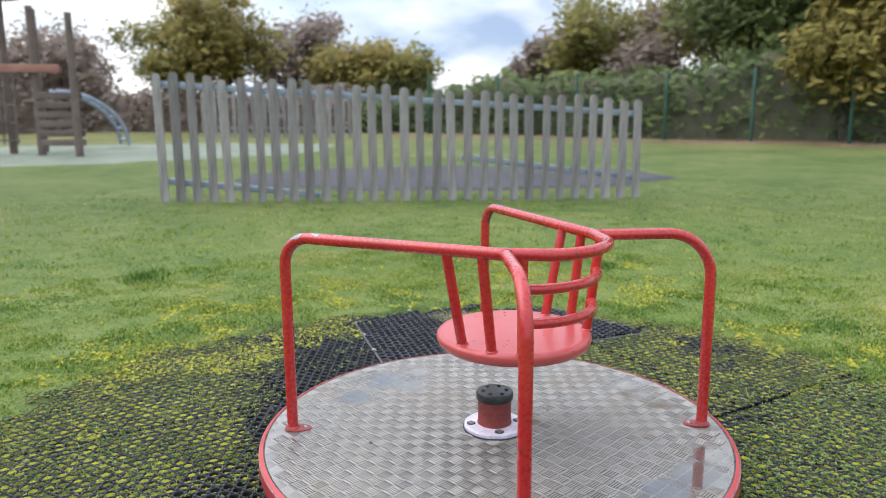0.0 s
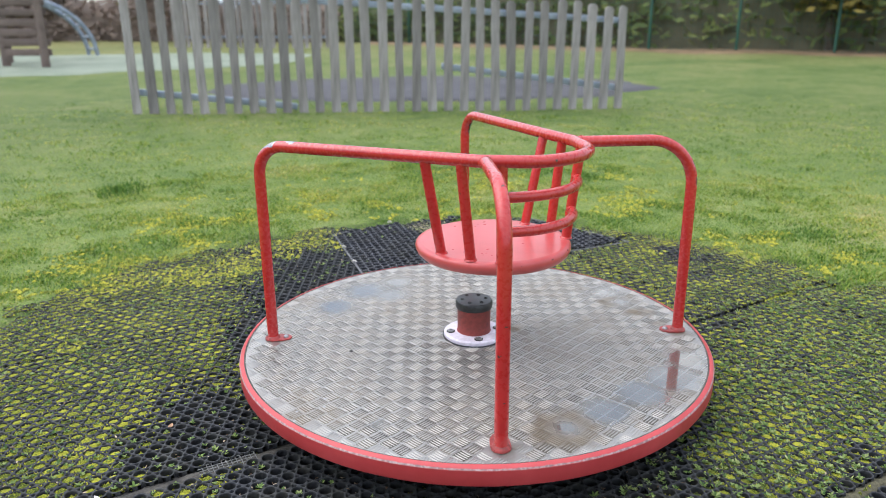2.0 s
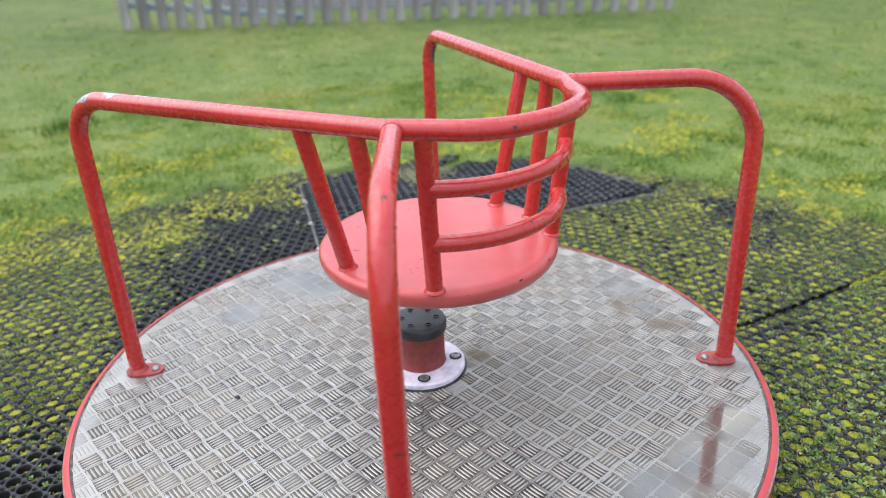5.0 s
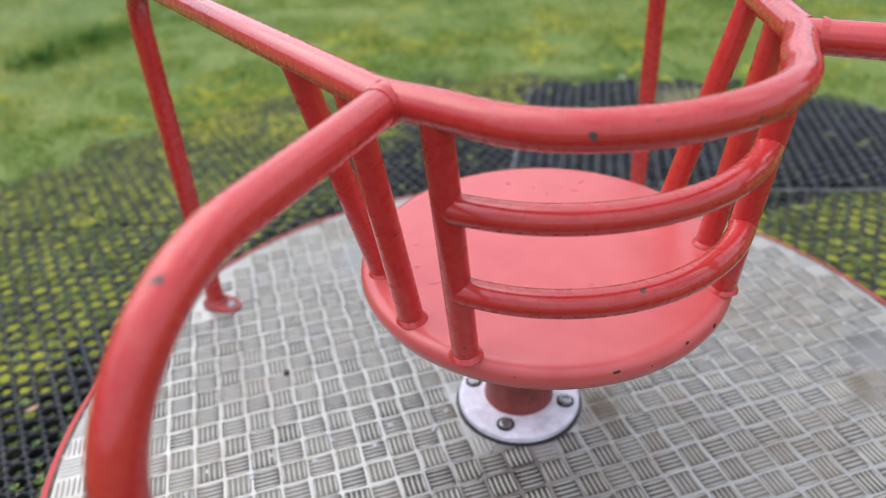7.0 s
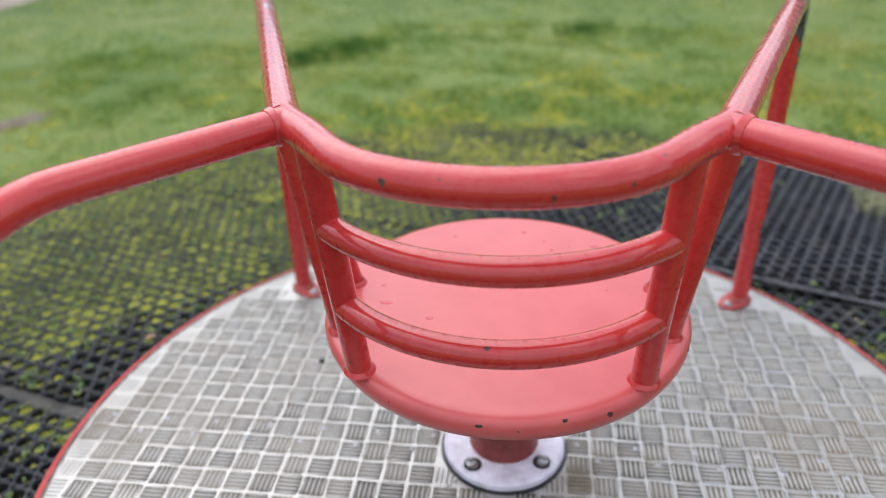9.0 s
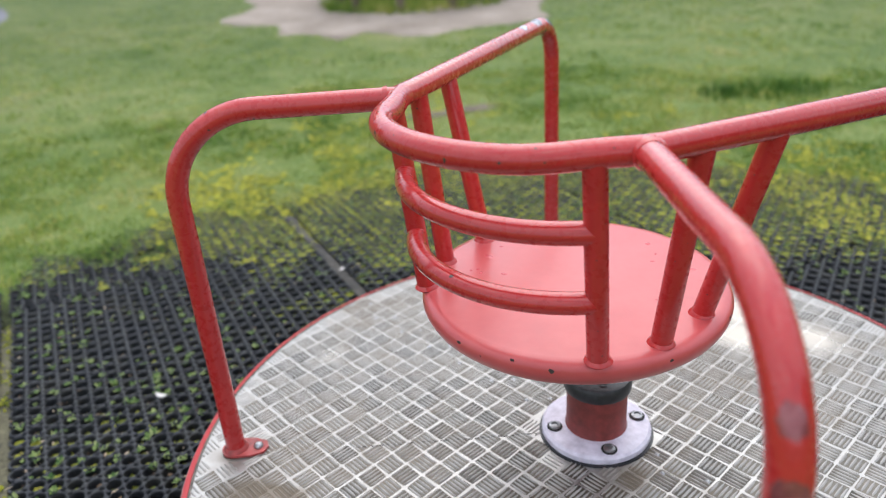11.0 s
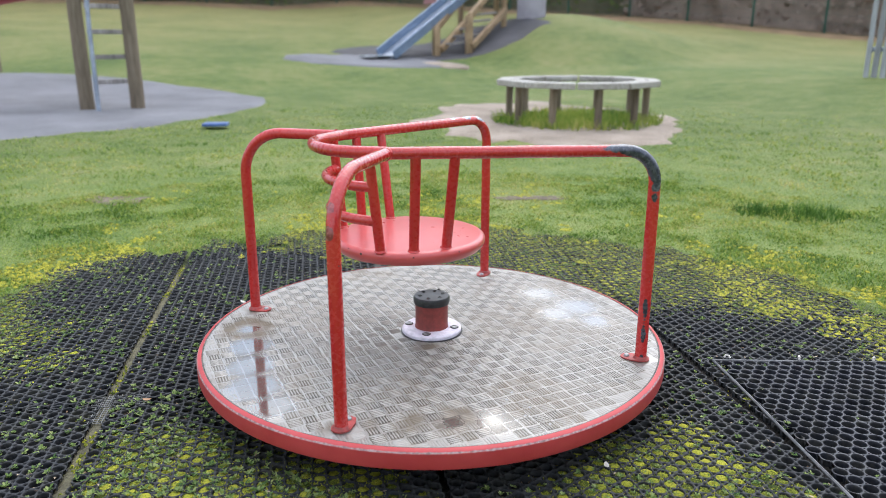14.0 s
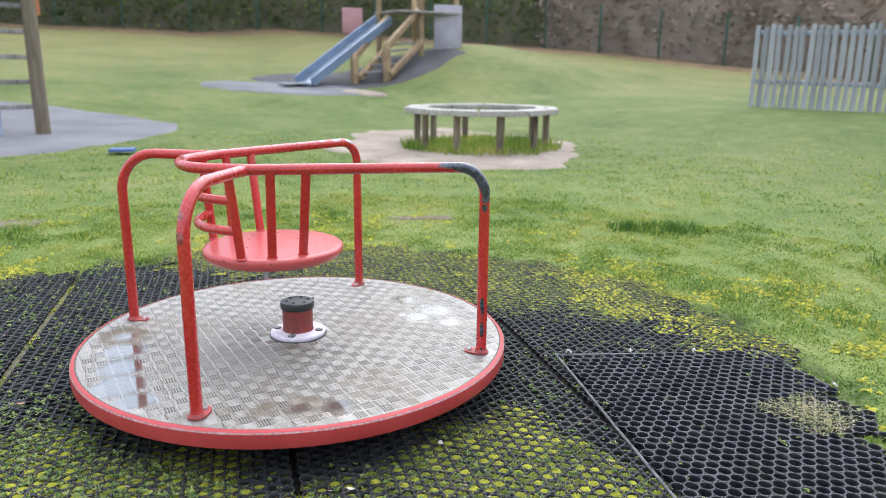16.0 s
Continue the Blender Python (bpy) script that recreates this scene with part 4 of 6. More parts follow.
def mat_mesh(name, spots, pitch, hole, cut, push, thick, material, lift=0.0, tilt=0.0):
    """A ring mat from its cell centres, welded to one piece. Every cell: rounded webs, inner wall and the walls of the small corner holes."""
    inner, outer = cell_ring(hole, pitch / math.sqrt(3), cut, push)
    ca, sa = math.cos(tilt), math.sin(tilt)
    inner = np.array([(x * ca - y * sa, x * sa + y * ca) for x, y in inner])
    outer = np.array([(p[0] * ca - p[1] * sa, p[0] * sa + p[1] * ca) for p in outer])
    verts, tris, seen = [], [], {}

    def vert(x, y, drop):
        key = (round(x * 1500), round(y * 1500), round(drop * 2000))
        for dx in (0, -1, 1):
            for dy in (0, -1, 1):
                if (key[0] + dx, key[1] + dy, key[2]) in seen:
                    return seen[(key[0] + dx, key[1] + dy, key[2])]
        seen[key] = len(verts)
        verts.append((x, y, lift + mat_rise(x, y) - drop))
        return seen[key]

    n_ring = len(inner)
    for x, y, z in spots:
        sag, dip, way = random.uniform(-0.0012, 0.0008), random.uniform(0, 0.0014), random.uniform(0, 6.28)
        o = [vert(x + px, y + py, 0.0) for px, py in outer]
        low = [vert(x + px, y + py, thick) for px, py in outer]
        crest = [len(verts) + k for k in range(n_ring)]
        for ring, drop in ((1.075, -0.0012), (1.0, 0.0006), (0.955, 0.0044), (0.90, thick)):
            verts.extend((x + px * ring, y + py * ring, lift + mat_rise(x, y) - drop + sag + dip * math.cos(math.atan2(py, px) - way) + random.uniform(-0.0004, 0.0004)) for px, py in inner)
        rings = [o] + [[c + n_ring * k for c in crest] for k in range(4)]
        for p, q in zip(rings, rings[1:]):
            for k in range(n_ring):
                n = (k + 1) % n_ring
                tris += [(p[k], p[n], q[n]), (p[k], q[n], q[k])]
        for k in range(n_ring):
            n = (k + 1) % n_ring
            if k % 3 != 2:
                tris += [(o[k], low[k], low[n]), (o[k], low[n], o[n])]
    return np_mesh(name, verts, tris, material, None, True)


NEW_QUAD = [Vector((0.327, 0.900, 0)), Vector((0.690, 1.615, 0)), Vector((1.66, 1.43, 0)), Vector((1.64, 0.390, 0))]


def in_new(x, y, grow=0.0):
    p = Vector((x, y, 0))
    for a, b in zip(NEW_QUAD, NEW_QUAD[1:] + NEW_QUAD[:1]):
        e = (b - a).normalized()
        if e.x * (p.y - a.y) - e.y * (p.x - a.x) > grow:
            return False
    return True


def old_mat(u0, u1, v0, v1, tilt):
    spots = []
    row = PITCH * math.sqrt(3) / 2
    nu, nv = round((u1 - u0) / PITCH), int((v1 - v0 + 0.008) / row)
    c = MU * ((u0 + u1) / 2) + MV * ((v0 + v1) / 2)
    t = MAT_ANG + tilt
    uu, vv = Vector((math.cos(t), math.sin(t), 0)), Vector((math.sin(t), -math.cos(t), 0))
    if vv.dot(MV) < 0:
        vv = -vv
    for j in range(nv):
        for i in range(nu - (j % 2)):
            p = c + uu * ((i + 0.5 * (j % 2) - (nu - 1) / 2) * PITCH) + vv * ((j - (nv - 1) / 2) * row)
            if overgrown(p.x, p.y) > 0 or in_new(p.x, p.y, -0.022):
                continue
            z = mat_rise(p.x, p.y)
            spots.append((p.x, p.y, z))
            CELLS.append((p.x, p.y, z, 0))
    if len(spots) > 12:
        ob = mat_mesh("rubber_mat", spots, PITCH, 0.0149, 0.0064, 0.0019, 0.018, RUBBER, 0.0, t)
        tagged(ob, "old black rubber ring mat overgrown with moss on soil", "rubber mat", "ring mats round the roundabout")


mat_rows = [(-1.990, -1.0), (-0.985, -0.075), (-0.045, 0.90), (0.905, 1.905)]
for ri, (v0, v1) in enumerate(mat_rows):
    for ci in range(4):
        u0 = -3.03 + 1.5 * ci + (0.0 if ri < 2 else 0.42)
        if ri == 2 and u0 + 0.75 < 0:            # pushed up against its neighbour
            v0, v1 = -0.067, 0.878
        elif ri == 2:
            v0, v1 = -0.045, 0.90
        old_mat(u0, u0 + 1.5, v0, v1, radians(random.uniform(-0.5, 0.5)))


def new_mat():
    a, b = NEW_QUAD[0], NEW_QUAD[1]
    ex = (b - a).normalized()
    t = math.atan2(ex.y, ex.x)
    ey = Vector((ex.y, -ex.x, 0))
    pitch = 0.0395
    row = pitch * math.sqrt(3) / 2
    spots = []
    for j in range(48):
        for i in range(-14, 40):
            p = a + ex * ((i + 0.5 * (j % 2)) * pitch) + ey * (0.022 + j * row)
            if not in_new(p.x, p.y, -0.018) or overgrown(p.x, p.y) > 0.06:
                continue
            z = 0.008 + mat_rise(p.x, p.y)
            spots.append((p.x, p.y, z))
            CELLS.append((p.x, p.y, z, 1))
    ob = mat_mesh("rubber_mat", spots, pitch, 0.0170, 0.0032, 0.0004, 0.020, RUBBER_NEW, 0.008, t)
    tagged(ob, "newer clean black rubber ring mat with a raised edge strip", "rubber mat", "ring mats round the roundabout")
    for p, q in zip(NEW_QUAD, NEW_QUAD[1:] + NEW_QUAD[:1]):
        n = max(2, int((q - p).length / 0.08))
        pts = [p.lerp(q, k / n) + Vector((0, 0, 0.004 + 0.004 * noise.noise((p.lerp(q, k / n)) * 3))) for k in range(n + 1)]
        pts = [v for v in pts if overgrown(v.x, v.y) < 0.04]
        if len(pts) < 4:
            continue
        s = part("edge_strip", tube_bm(pts, 0.0045, 6), EDGE, ob, "worn grey edge strip")


EDGE = simple_mat("worn_grey_rubber_edge", (0.06, 0.06, 0.065), (0.17, 0.17, 0.175), 20.0, (0.6, 0.8))
new_mat()


def tuft(verts, tris, x, y, z, rad, h, sides, rng):
    """One tiny ragged cushion."""
    b = len(verts)
    t0 = rng.random() * 6.28
    for k in range(sides):
        t = t0 + 6.2832 * k / sides
        rr = rad * rng.uniform(0.7, 1.25)
        verts.append((x + rr * math.cos(t), y + rr * math.sin(t), z - 0.003))
    verts.append((x + rng.uniform(-0.3, 0.3) * rad, y + rng.uniform(-0.3, 0.3) * rad, z + h))
    tris.extend((b + k, b + (k + 1) % sides, b + sides) for k in range(sides))


def grow_moss():
    """Felt of moss that fills the holes of the mats, with a few cushions on it and over the webs."""
    rng = random.Random(17)
    verts, tris = [], []
    for x, y, z, kind in CELLS:
        r = math.hypot(x, y)
        amount = moss_amount(x, y) - (0.9 if kind else 0.0) - (0.25 if r < 0.72 else 0.0) + rng.uniform(-0.12, 0.12)
        if amount < -0.36:
            continue
        full = min(1.0, max(0.0, (amount + 0.12) / 0.45)) if amount > -0.08 else max(0.0, 0.09 + 0.25 * (amount + 0.08))
        top = z - 0.0135 + 0.0125 * full + rng.uniform(-0.002, 0.001)
        b = len(verts)
        grown = (0.0162 if full < 0.9 else 0.0175) * min(1.0, 0.62 + 0.6 * full)
        ox, oy = rng.uniform(-0.003, 0.003) * (1 - full), rng.uniform(-0.003, 0.003) * (1 - full)
        for k in range(9):
            t = 6.2832 * k / 9
            rr = grown * rng.uniform(0.74, 1.06)
            verts.append((x + ox + rr * math.cos(t), y + oy + rr * math.sin(t), top - 0.003 + rng.uniform(-0.001, 0.001)))
        for k in range(9):
            t = 6.2832 * (k + 0.5) / 9
            rr = grown * rng.uniform(0.45, 0.62)
            verts.append((x + ox + rr * math.cos(t), y + oy + rr * math.sin(t), top + rng.uniform(-0.001, 0.0015)))
        verts.append((x + ox, y + oy, top + rng.uniform(-0.0005, 0.002)))
        for k in range(9):
            n = (k + 1) % 9
            tris += [(b + k, b + n, b + 9 + k), (b + n, b + 9 + n, b + 9 + k), (b + 9 + k, b + 9 + n, b + 18)]
        over = max(0.0, r - 1.5) * 3.0
        for k in range(int(34 * full * rng.uniform(0.4, 1.0) * (1 + over)) + rng.randint(0, 2)):
            a, d = rng.uniform(0, 6.2832), 0.0155 * math.sqrt(rng.random()) if rng.random() > 0.36 * full else rng.uniform(0.0155, 0.022)
            tuft(verts, tris, x + d * math.cos(a), y + d * math.sin(a), z if d > 0.0155 else top, rng.uniform(0.0020, 0.0052), rng.uniform(0.0008, 0.0028), 5, rng)
    ob = np_mesh("moss", verts, tris, MOSS, None, False)
    tagged(ob, "yellow-green moss filling the holes of the mats", "moss", kind="stuff")


grow_moss()


def grow_weeds():
    """Rosettes of tiny leaves in and between the holes."""
    rng = random.Random(23)
    verts, tris = [], []
    for x, y, z, kind in CELLS:
        r = math.hypot(x, y)
        weedy = 0.03 if kind else 0.26 + 0.55 * max(0, noise.noise((x * 1.9, y * 1.9, 21.0))) + 0.8 * max(0.0, moss_amount(x, y) + 0.05) + (0.25 if y < -0.45 and x > -0.2 else 0.0)
        if r < 0.66:
            continue
        for _ in range(3):
            if rng.random() > (0.72 if y < -0.4 else 0.5) * weedy:
                continue
            cx, cy = x + rng.uniform(-0.015, 0.015), y + rng.uniform(-0.015, 0.015)
            size = rng.uniform(0.0065, 0.0145) if y < -0.4 else rng.uniform(0.005, 0.0125)
            turn = rng.uniform(0, 6.28)
            n = rng.randint(8, 17)
            for k in range(n):
                a = turn + 6.283 * k / n + rng.uniform(-0.25, 0.25)
                l, w = size * rng.uniform(0.5, 1.1), size * rng.uniform(0.17, 0.30)
                ca, sa = math.cos(a), math.sin(a)
                h = rng.uniform(0.2, 0.9) * l
                zb = z - 0.003
                b = len(verts)
                for lx, ly, lz in ((0, 0, 0), (l * 0.6, w, h * 0.8), (l, 0, h), (l * 0.6, -w, h * 0.75)):
                    verts.append((cx + lx * ca - ly * sa, cy + lx * sa + ly * ca, zb + lz))
                tris += [(b, b + 1, b + 2), (b, b + 2, b + 3)]
    ob = np_mesh("weeds", verts, tris, WEED)
    tagged(ob, "small green weeds sprouting through the mats", "weeds", kind="stuff")


grow_weeds()


def hole_litter(count):
    """Brown crumbs of dead leaf, twig and straw that have collected in the holes and on the webs."""
    rng = random.Random(61)
    verts, tris = [], []
    for _ in range(count):
        x, y, z, kind = rng.choice(CELLS)
        if kind or math.hypot(x, y) < 0.6:
            continue
        d, a = rng.uniform(0, 0.017), rng.uniform(0, 6.283)
        cx, cy, zb = x + d * math.cos(a), y + d * math.sin(a), z + (0.0025 if d > 0.013 else rng.uniform(-0.012, -0.006))
        l, w, t = rng.uniform(0.002, 0.009), rng.uniform(0.0008, 0.0034), rng.uniform(0, 6.283)
        ca, sa, b = math.cos(t), math.sin(t), len(verts)
        for lx, ly, lz in ((-l, 0, 0), (0, w, rng.uniform(0, 0.002)), (l, 0, rng.uniform(0, 0.003)), (0, -w, 0.0005)):
            verts.append((cx + lx * ca - ly * sa, cy + lx * sa + ly * ca, zb + lz))
        tris += [(b, b + 1, b + 2), (b, b + 2, b + 3)]
    tagged(np_mesh("leaf_crumbs", verts, tris, CRUMBS), "brown crumbs of dead leaves in the holes of the mats", "leaf litter", kind="stuff")


CRUMBS = plant("dead_leaf_crumbs", [(0.30, (0.05, 0.030, 0.018)), (0.50, (0.17, 0.105, 0.060)), (0.70, (0.42, 0.33, 0.23))], 5.0, 0.85, 0.1, 0.6)
hole_litter(5200)


BENCH = (-5.32, 4.31)
PADS = [(-9.8, -2.75, 3.6, 4.4, 0), (-5.62, 4.14, 2.0, 1.5, -20)]        # hard ground where no turf grows: centre, radii, turn


def on_pad(x, y):
    if math.hypot(x - BENCH[0], y - BENCH[1]) < 0.95:
        return False
    for px, py, rx, ry, turn in PADS:
        a = radians(turn)
        u, v = (x - px) * math.cos(a) + (y - py) * math.sin(a), -(x - px) * math.sin(a) + (y - py) * math.cos(a)
        if math.hypot(u / rx, v / ry) + 0.22 * noise.noise((x * 1.7, y * 1.7, 40.0)) + 0.30 * noise.noise((x * 6.0, y * 6.0, 41.0)) < 0.93:
            return True
    return False


def grow_grass(count, r0, r1, power, height, seed):
    """Short turf blades from the ragged edge of the mats outwards, on the sides that are seen."""
    rng = np.random.default_rng(seed)
    verts, tris = [], []
    for _ in range(count):
        r = r0 + (r1 - r0) * rng.random() ** power
        a = rng.random() * radians(275) - radians(50)
        if a < radians(-15) and r > 3.0:
            continue
        x, y = r * math.cos(a), r * math.sin(a)
        o = overgrown(x, y)
        if overgrown(x, y) < 0.05 and in_new(x, y, -0.02 + 0.09 * noise.noise((x * 5.0, y * 5.0, 71.0))):
            continue
        elif o < 0.0 and rng.random() > 0.5 * math.exp(o * 7.0):
            continue
        if r > 3.4 and on_pad(x, y):
            continue
        if rng.random() < (r - 5.0) / 4.0:
            continue
        tuft = noise.noise((x * 5.5, y * 5.5, 30.0)) + 0.7 * noise.noise((x * 1.6, y * 1.6, 33.0))
        h = height * (0.55 + 0.6 * max(-0.3, tuft)) * (0.65 + 0.7 * rng.random())
        w = 0.0014 + 0.0010 * rng.random() + 0.00065 * r
        z = ground_height(x, y) - 0.004
        ta = rng.random() * 2 * math.pi
        lean = h * (0.5 + 1.0 * rng.random())
        dx, dy = math.cos(ta), math.sin(ta)
        b = len(verts)
        verts += [(x - dy * w, y + dx * w, z), (x + dy * w, y - dx * w, z), (x + dx * lean * 0.4 - dy * w * 0.7, y + dy * lean * 0.4 + dx * w * 0.7, z + h * 0.65),
                  (x + dx * lean * 0.4 + dy * w * 0.7, y + dy * lean * 0.4 - dx * w * 0.7, z + h * 0.65), (x + dx * lean, y + dy * lean, z + h)]
        tris += [(b, b + 1, b + 3), (b, b + 3, b + 2), (b + 2, b + 3, b + 4)]
    ob = np_mesh("grass", verts, tris, GRASS)
    tagged(ob, "short damp turf with yellow-green patches", "grass", kind="stuff")


grow_grass(220000, 1.5, 9.0, 1.0, 0.024, 7)
grow_grass(150000, 1.5, 3.6, 0.8, 0.022, 8)


SOIL = simple_mat("bare_brown_soil", (0.085, 0.062, 0.042), (0.21, 0.165, 0.12), 6.0, (0.85, 1.0), 0.0, 0.7, 0.008, 60.0)


def patch(name, centre, radii, turn, material, lift, ragged, label, category, hole=0.0):
    """A ragged flat patch that follows the ground."""
    verts, tris = [], []
    rows, cols = 14, 56
    for i in range(rows + 1):
        for k in range(cols):
            a = 2 * math.pi * k / cols
            edge = 1 + ragged * noise.noise((centre[0] + 2.2 * math.cos(a), centre[1] + 2.2 * math.sin(a), 50.0)) + ragged * 0.6 * noise.noise((centre[0] + 6 * math.cos(a), centre[1] + 6 * math.sin(a), 55.0))
            s = (hole + (1 - hole) * i / rows) * edge
            u, v = radii[0] * s * math.cos(a), radii[1] * s * math.sin(a)
            t = radians(turn)
            x, y = centre[0] + u * math.cos(t) - v * math.sin(t), centre[1] + u * math.sin(t) + v * math.cos(t)
            verts.append((x, y, ground_height(x, y) + (lift if i < rows else -0.03)))
    for i in range(rows):
        for k in range(cols):
            n = (k + 1) % cols
            tris += [(i * cols + k, (i + 1) * cols + k, (i + 1) * cols + n), (i * cols + k, (i + 1) * cols + n, i * cols + n)]
    ob = np_mesh(name, verts, tris, material, None, True)
    return tagged(ob, label, category, kind="structure")


patch("pavement", (-9.8, -2.75), (3.6, 4.4), 0, TARMAC, 0.025, 0.04, "grey tarmac pad under the climbing tower", "pavement")
patch("bare_soil", (-5.62, 4.14), (2.0, 1.5), -20, SAND, 0.02, 0.30, "bare sandy soil worn round the ring bench", "soil", 0.40)
patch("pavement_slide", (-14.07, 4.79), (2.0, 0.9), 62, TARMAC, 0.03, 0.10, "grey tarmac tongue at the foot of the slide", "pavement")
patch("wetpour", (-15.23, 7.11), (2.9, 1.35), 82, DARK_TARMAC, 0.03, 0.08, "dark rubber surfacing under the slide", "surfacing")
for at, size, turn in (((-3.20, -0.84), (0.20, 0.13), 60), ((-2.12, 1.70), (0.26, 0.07), 62)):
    patch("bare_soil_worn", at, size, turn, SOIL, 0.003, 0.55, "small worn patch of bare brown soil in the turf", "soil")
patch("bare_soil_slide", (-13.11, 6.3), (0.55, 0.35), 40, SAND, 0.035, 0.25, "small bare sandy patch by the slide", "soil")
patch("wetpour_enclosure", (6.27, 6.44), (3.4, 1.6), -45, DARK_TARMAC, 0.03, 0.10, "dark rubber surfacing behind the picket fence", "surfacing")
patch("pale_pad", (4.05, 15.94), (6.0, 3.2), -20, PALE_PAD, 0.03, 0.10, "pale surfacing under the far climbing frame", "surfacing")


MOSSY_EDGE = ((0.08, 1.58, 0.11), (0.36, 1.62, 0.10), (-0.18, 1.62, 0.12), (-0.42, 1.72, 0.13), (0.60, 1.66, 0.10))


def turf_moss(count):
    """Yellow moss cushions in the turf round the mats."""
    rng = random.Random(31)
    verts, tris = [], []
    for _ in range(count):
        r, a = 1.42 + 2.18 * rng.random() ** 1.4, rng.uniform(radians(-50), radians(225))
        x, y = r * math.cos(a), r * math.sin(a)
        if overgrown(x, y) < 0.0 and in_new(x, y, -0.02 + 0.06 * noise.noise((x * 5.0, y * 5.0, 71.0))):
            continue
        n = 0.02 + noise.noise((x * 1.5, y * 1.5, 61.0)) + 0.7 * noise.noise((x * 5, y * 5, 62.0)) + 0.4 * noise.noise((x * 15, y * 15, 63.0)) - 0.38 * (r - 1.7)
        edge = max(math.exp(-((x - px) ** 2 + (y - py) ** 2) / (2 * s * s)) for px, py, s in MOSSY_EDGE)
        over = edge + 0.7 * noise.noise((x * 8, y * 8, 64.0)) > 0.35 and rng.random() < 0.35
        if n < 0.02 and not over:
            continue
        tuft(verts, tris, x, y, max(ground_height(x, y) + 0.005, mat_rise(x, y) + 0.001 if over else -1.0), rng.uniform(0.006, 0.014), rng.uniform(0.002, 0.006), 6, rng)
    tagged(np_mesh("moss_cushions", verts, tris, YELLOW_MOSS), "yellow moss cushions in the turf round the mats", "moss", kind="stuff")


turf_moss(66000)


def dead_grass():
    """A mat of straw-coloured cut grass lying on the newer rubber."""
    rng = random.Random(5)
    verts, tris = [], []
    for _ in range(1800):
        x, y = 1.12 + rng.gauss(0, 0.10), 1.28 + rng.gauss(0, 0.07)
        if math.hypot(x - 1.12, y - 1.28) > 0.14 + 0.16 * noise.noise((x * 8, y * 8, 2.0)):
            continue
        t, l, w = rng.uniform(0, 6.28), rng.uniform(0.008, 0.024), rng.uniform(0.0008, 0.0015)
        dx, dy, z = math.cos(t), math.sin(t), 0.008 + mat_rise(x, y) + rng.uniform(0.001, 0.008)
        b = len(verts)
        verts += [(x - dy * w, y + dx * w, z), (x + dy * w, y - dx * w, z), (x + dx * l, y + dy * l, z + rng.uniform(-0.002, 0.008))]
        tris.append((b, b + 1, b + 2))
    tagged(np_mesh("dead_grass", verts, tris, STRAW), "clump of straw-coloured dead grass on the newer mat", "dead grass", kind="stuff")


STRAW = plant("dead_grass_straw", [(0.32, (0.14, 0.20, 0.06)), (0.45, (0.28, 0.30, 0.12)), (0.62, (0.52, 0.44, 0.28))], 6.0, 0.8)
dead_grass()


def seam_soil(p, q, label, material):
    """Trodden grit and soil in the gap between two mats."""
    p, q = Vector((*p, 0)), Vector((*q, 0))
    n = int((q - p).length / 0.03)
    side = Vector((-(q - p).y, (q - p).x, 0)).normalized()
    verts, tris = [], []
    for i in range(n + 1):
        c = p.lerp(q, i / n)
        for k, (o, z) in enumerate(((-0.034, -0.019), (-0.014, -0.011), (0.0, -0.009), (0.014, -0.011), (0.034, -0.019))):
            v = c + side * (o + random.uniform(-0.004, 0.004))
            verts.append((v.x, v.y, z + mat_rise(v.x, v.y) + random.uniform(-0.0035, 0.0035)))
    for i in range(n):
        for k in range(4):
            c = i * 5 + k
            tris += [(c, c + 5, c + 6), (c, c + 6, c + 1)]
    tagged(np_mesh("seam_soil", verts, tris, material, None, True), label, "soil", kind="structure")


def along(u, v):
    p = MU * u + MV * v
    return p.x, p.y


OLIVE_SOIL = simple_mat("olive_soil", (0.040, 0.036, 0.020), (0.15, 0.135, 0.075), 14.0, (0.8, 1.0), 0.0, 0.7, 0.004, 120.0)
GRIT = simple_mat("grey_grit_and_soil", (0.022, 0.020, 0.018), (0.10, 0.09, 0.075), 14.0, (0.8, 1.0), 0.0, 0.7, 0.004, 120.0)
seam_soil(along(0.55, -0.060), along(1.7, -0.060), "trodden grey grit in the gap between two mats", GRIT)


def seam_moss(p, q, count):
    rng = random.Random(3)
    verts, tris = [], []
    for _ in range(count):
        s = rng.random()
        x, y = p[0] + (q[0] - p[0]) * s + rng.gauss(0, 0.010), p[1] + (q[1] - p[1]) * s + rng.gauss(0, 0.010)
        if noise.noise((x * 7, y * 7, 3.0)) < 0.0:
            continue
        tuft(verts, tris, x, y, mat_rise(x, y) - 0.005, rng.uniform(0.003, 0.007), rng.uniform(0.002, 0.005), 5, rng)
    tagged(np_mesh("seam_moss", verts, tris, MOSS), "line of moss along the seam of two mats", "moss", kind="stuff")


seam_soil(along(-1.5, -0.993), along(1.4, -0.993), "olive soil and grit trodden into the gap between mats", OLIVE_SOIL)
seam_moss(along(-1.5, -0.993), along(1.4, -0.993), 420)
seam_moss(along(-1.7, -0.070), along(-0.74, -0.070), 900)


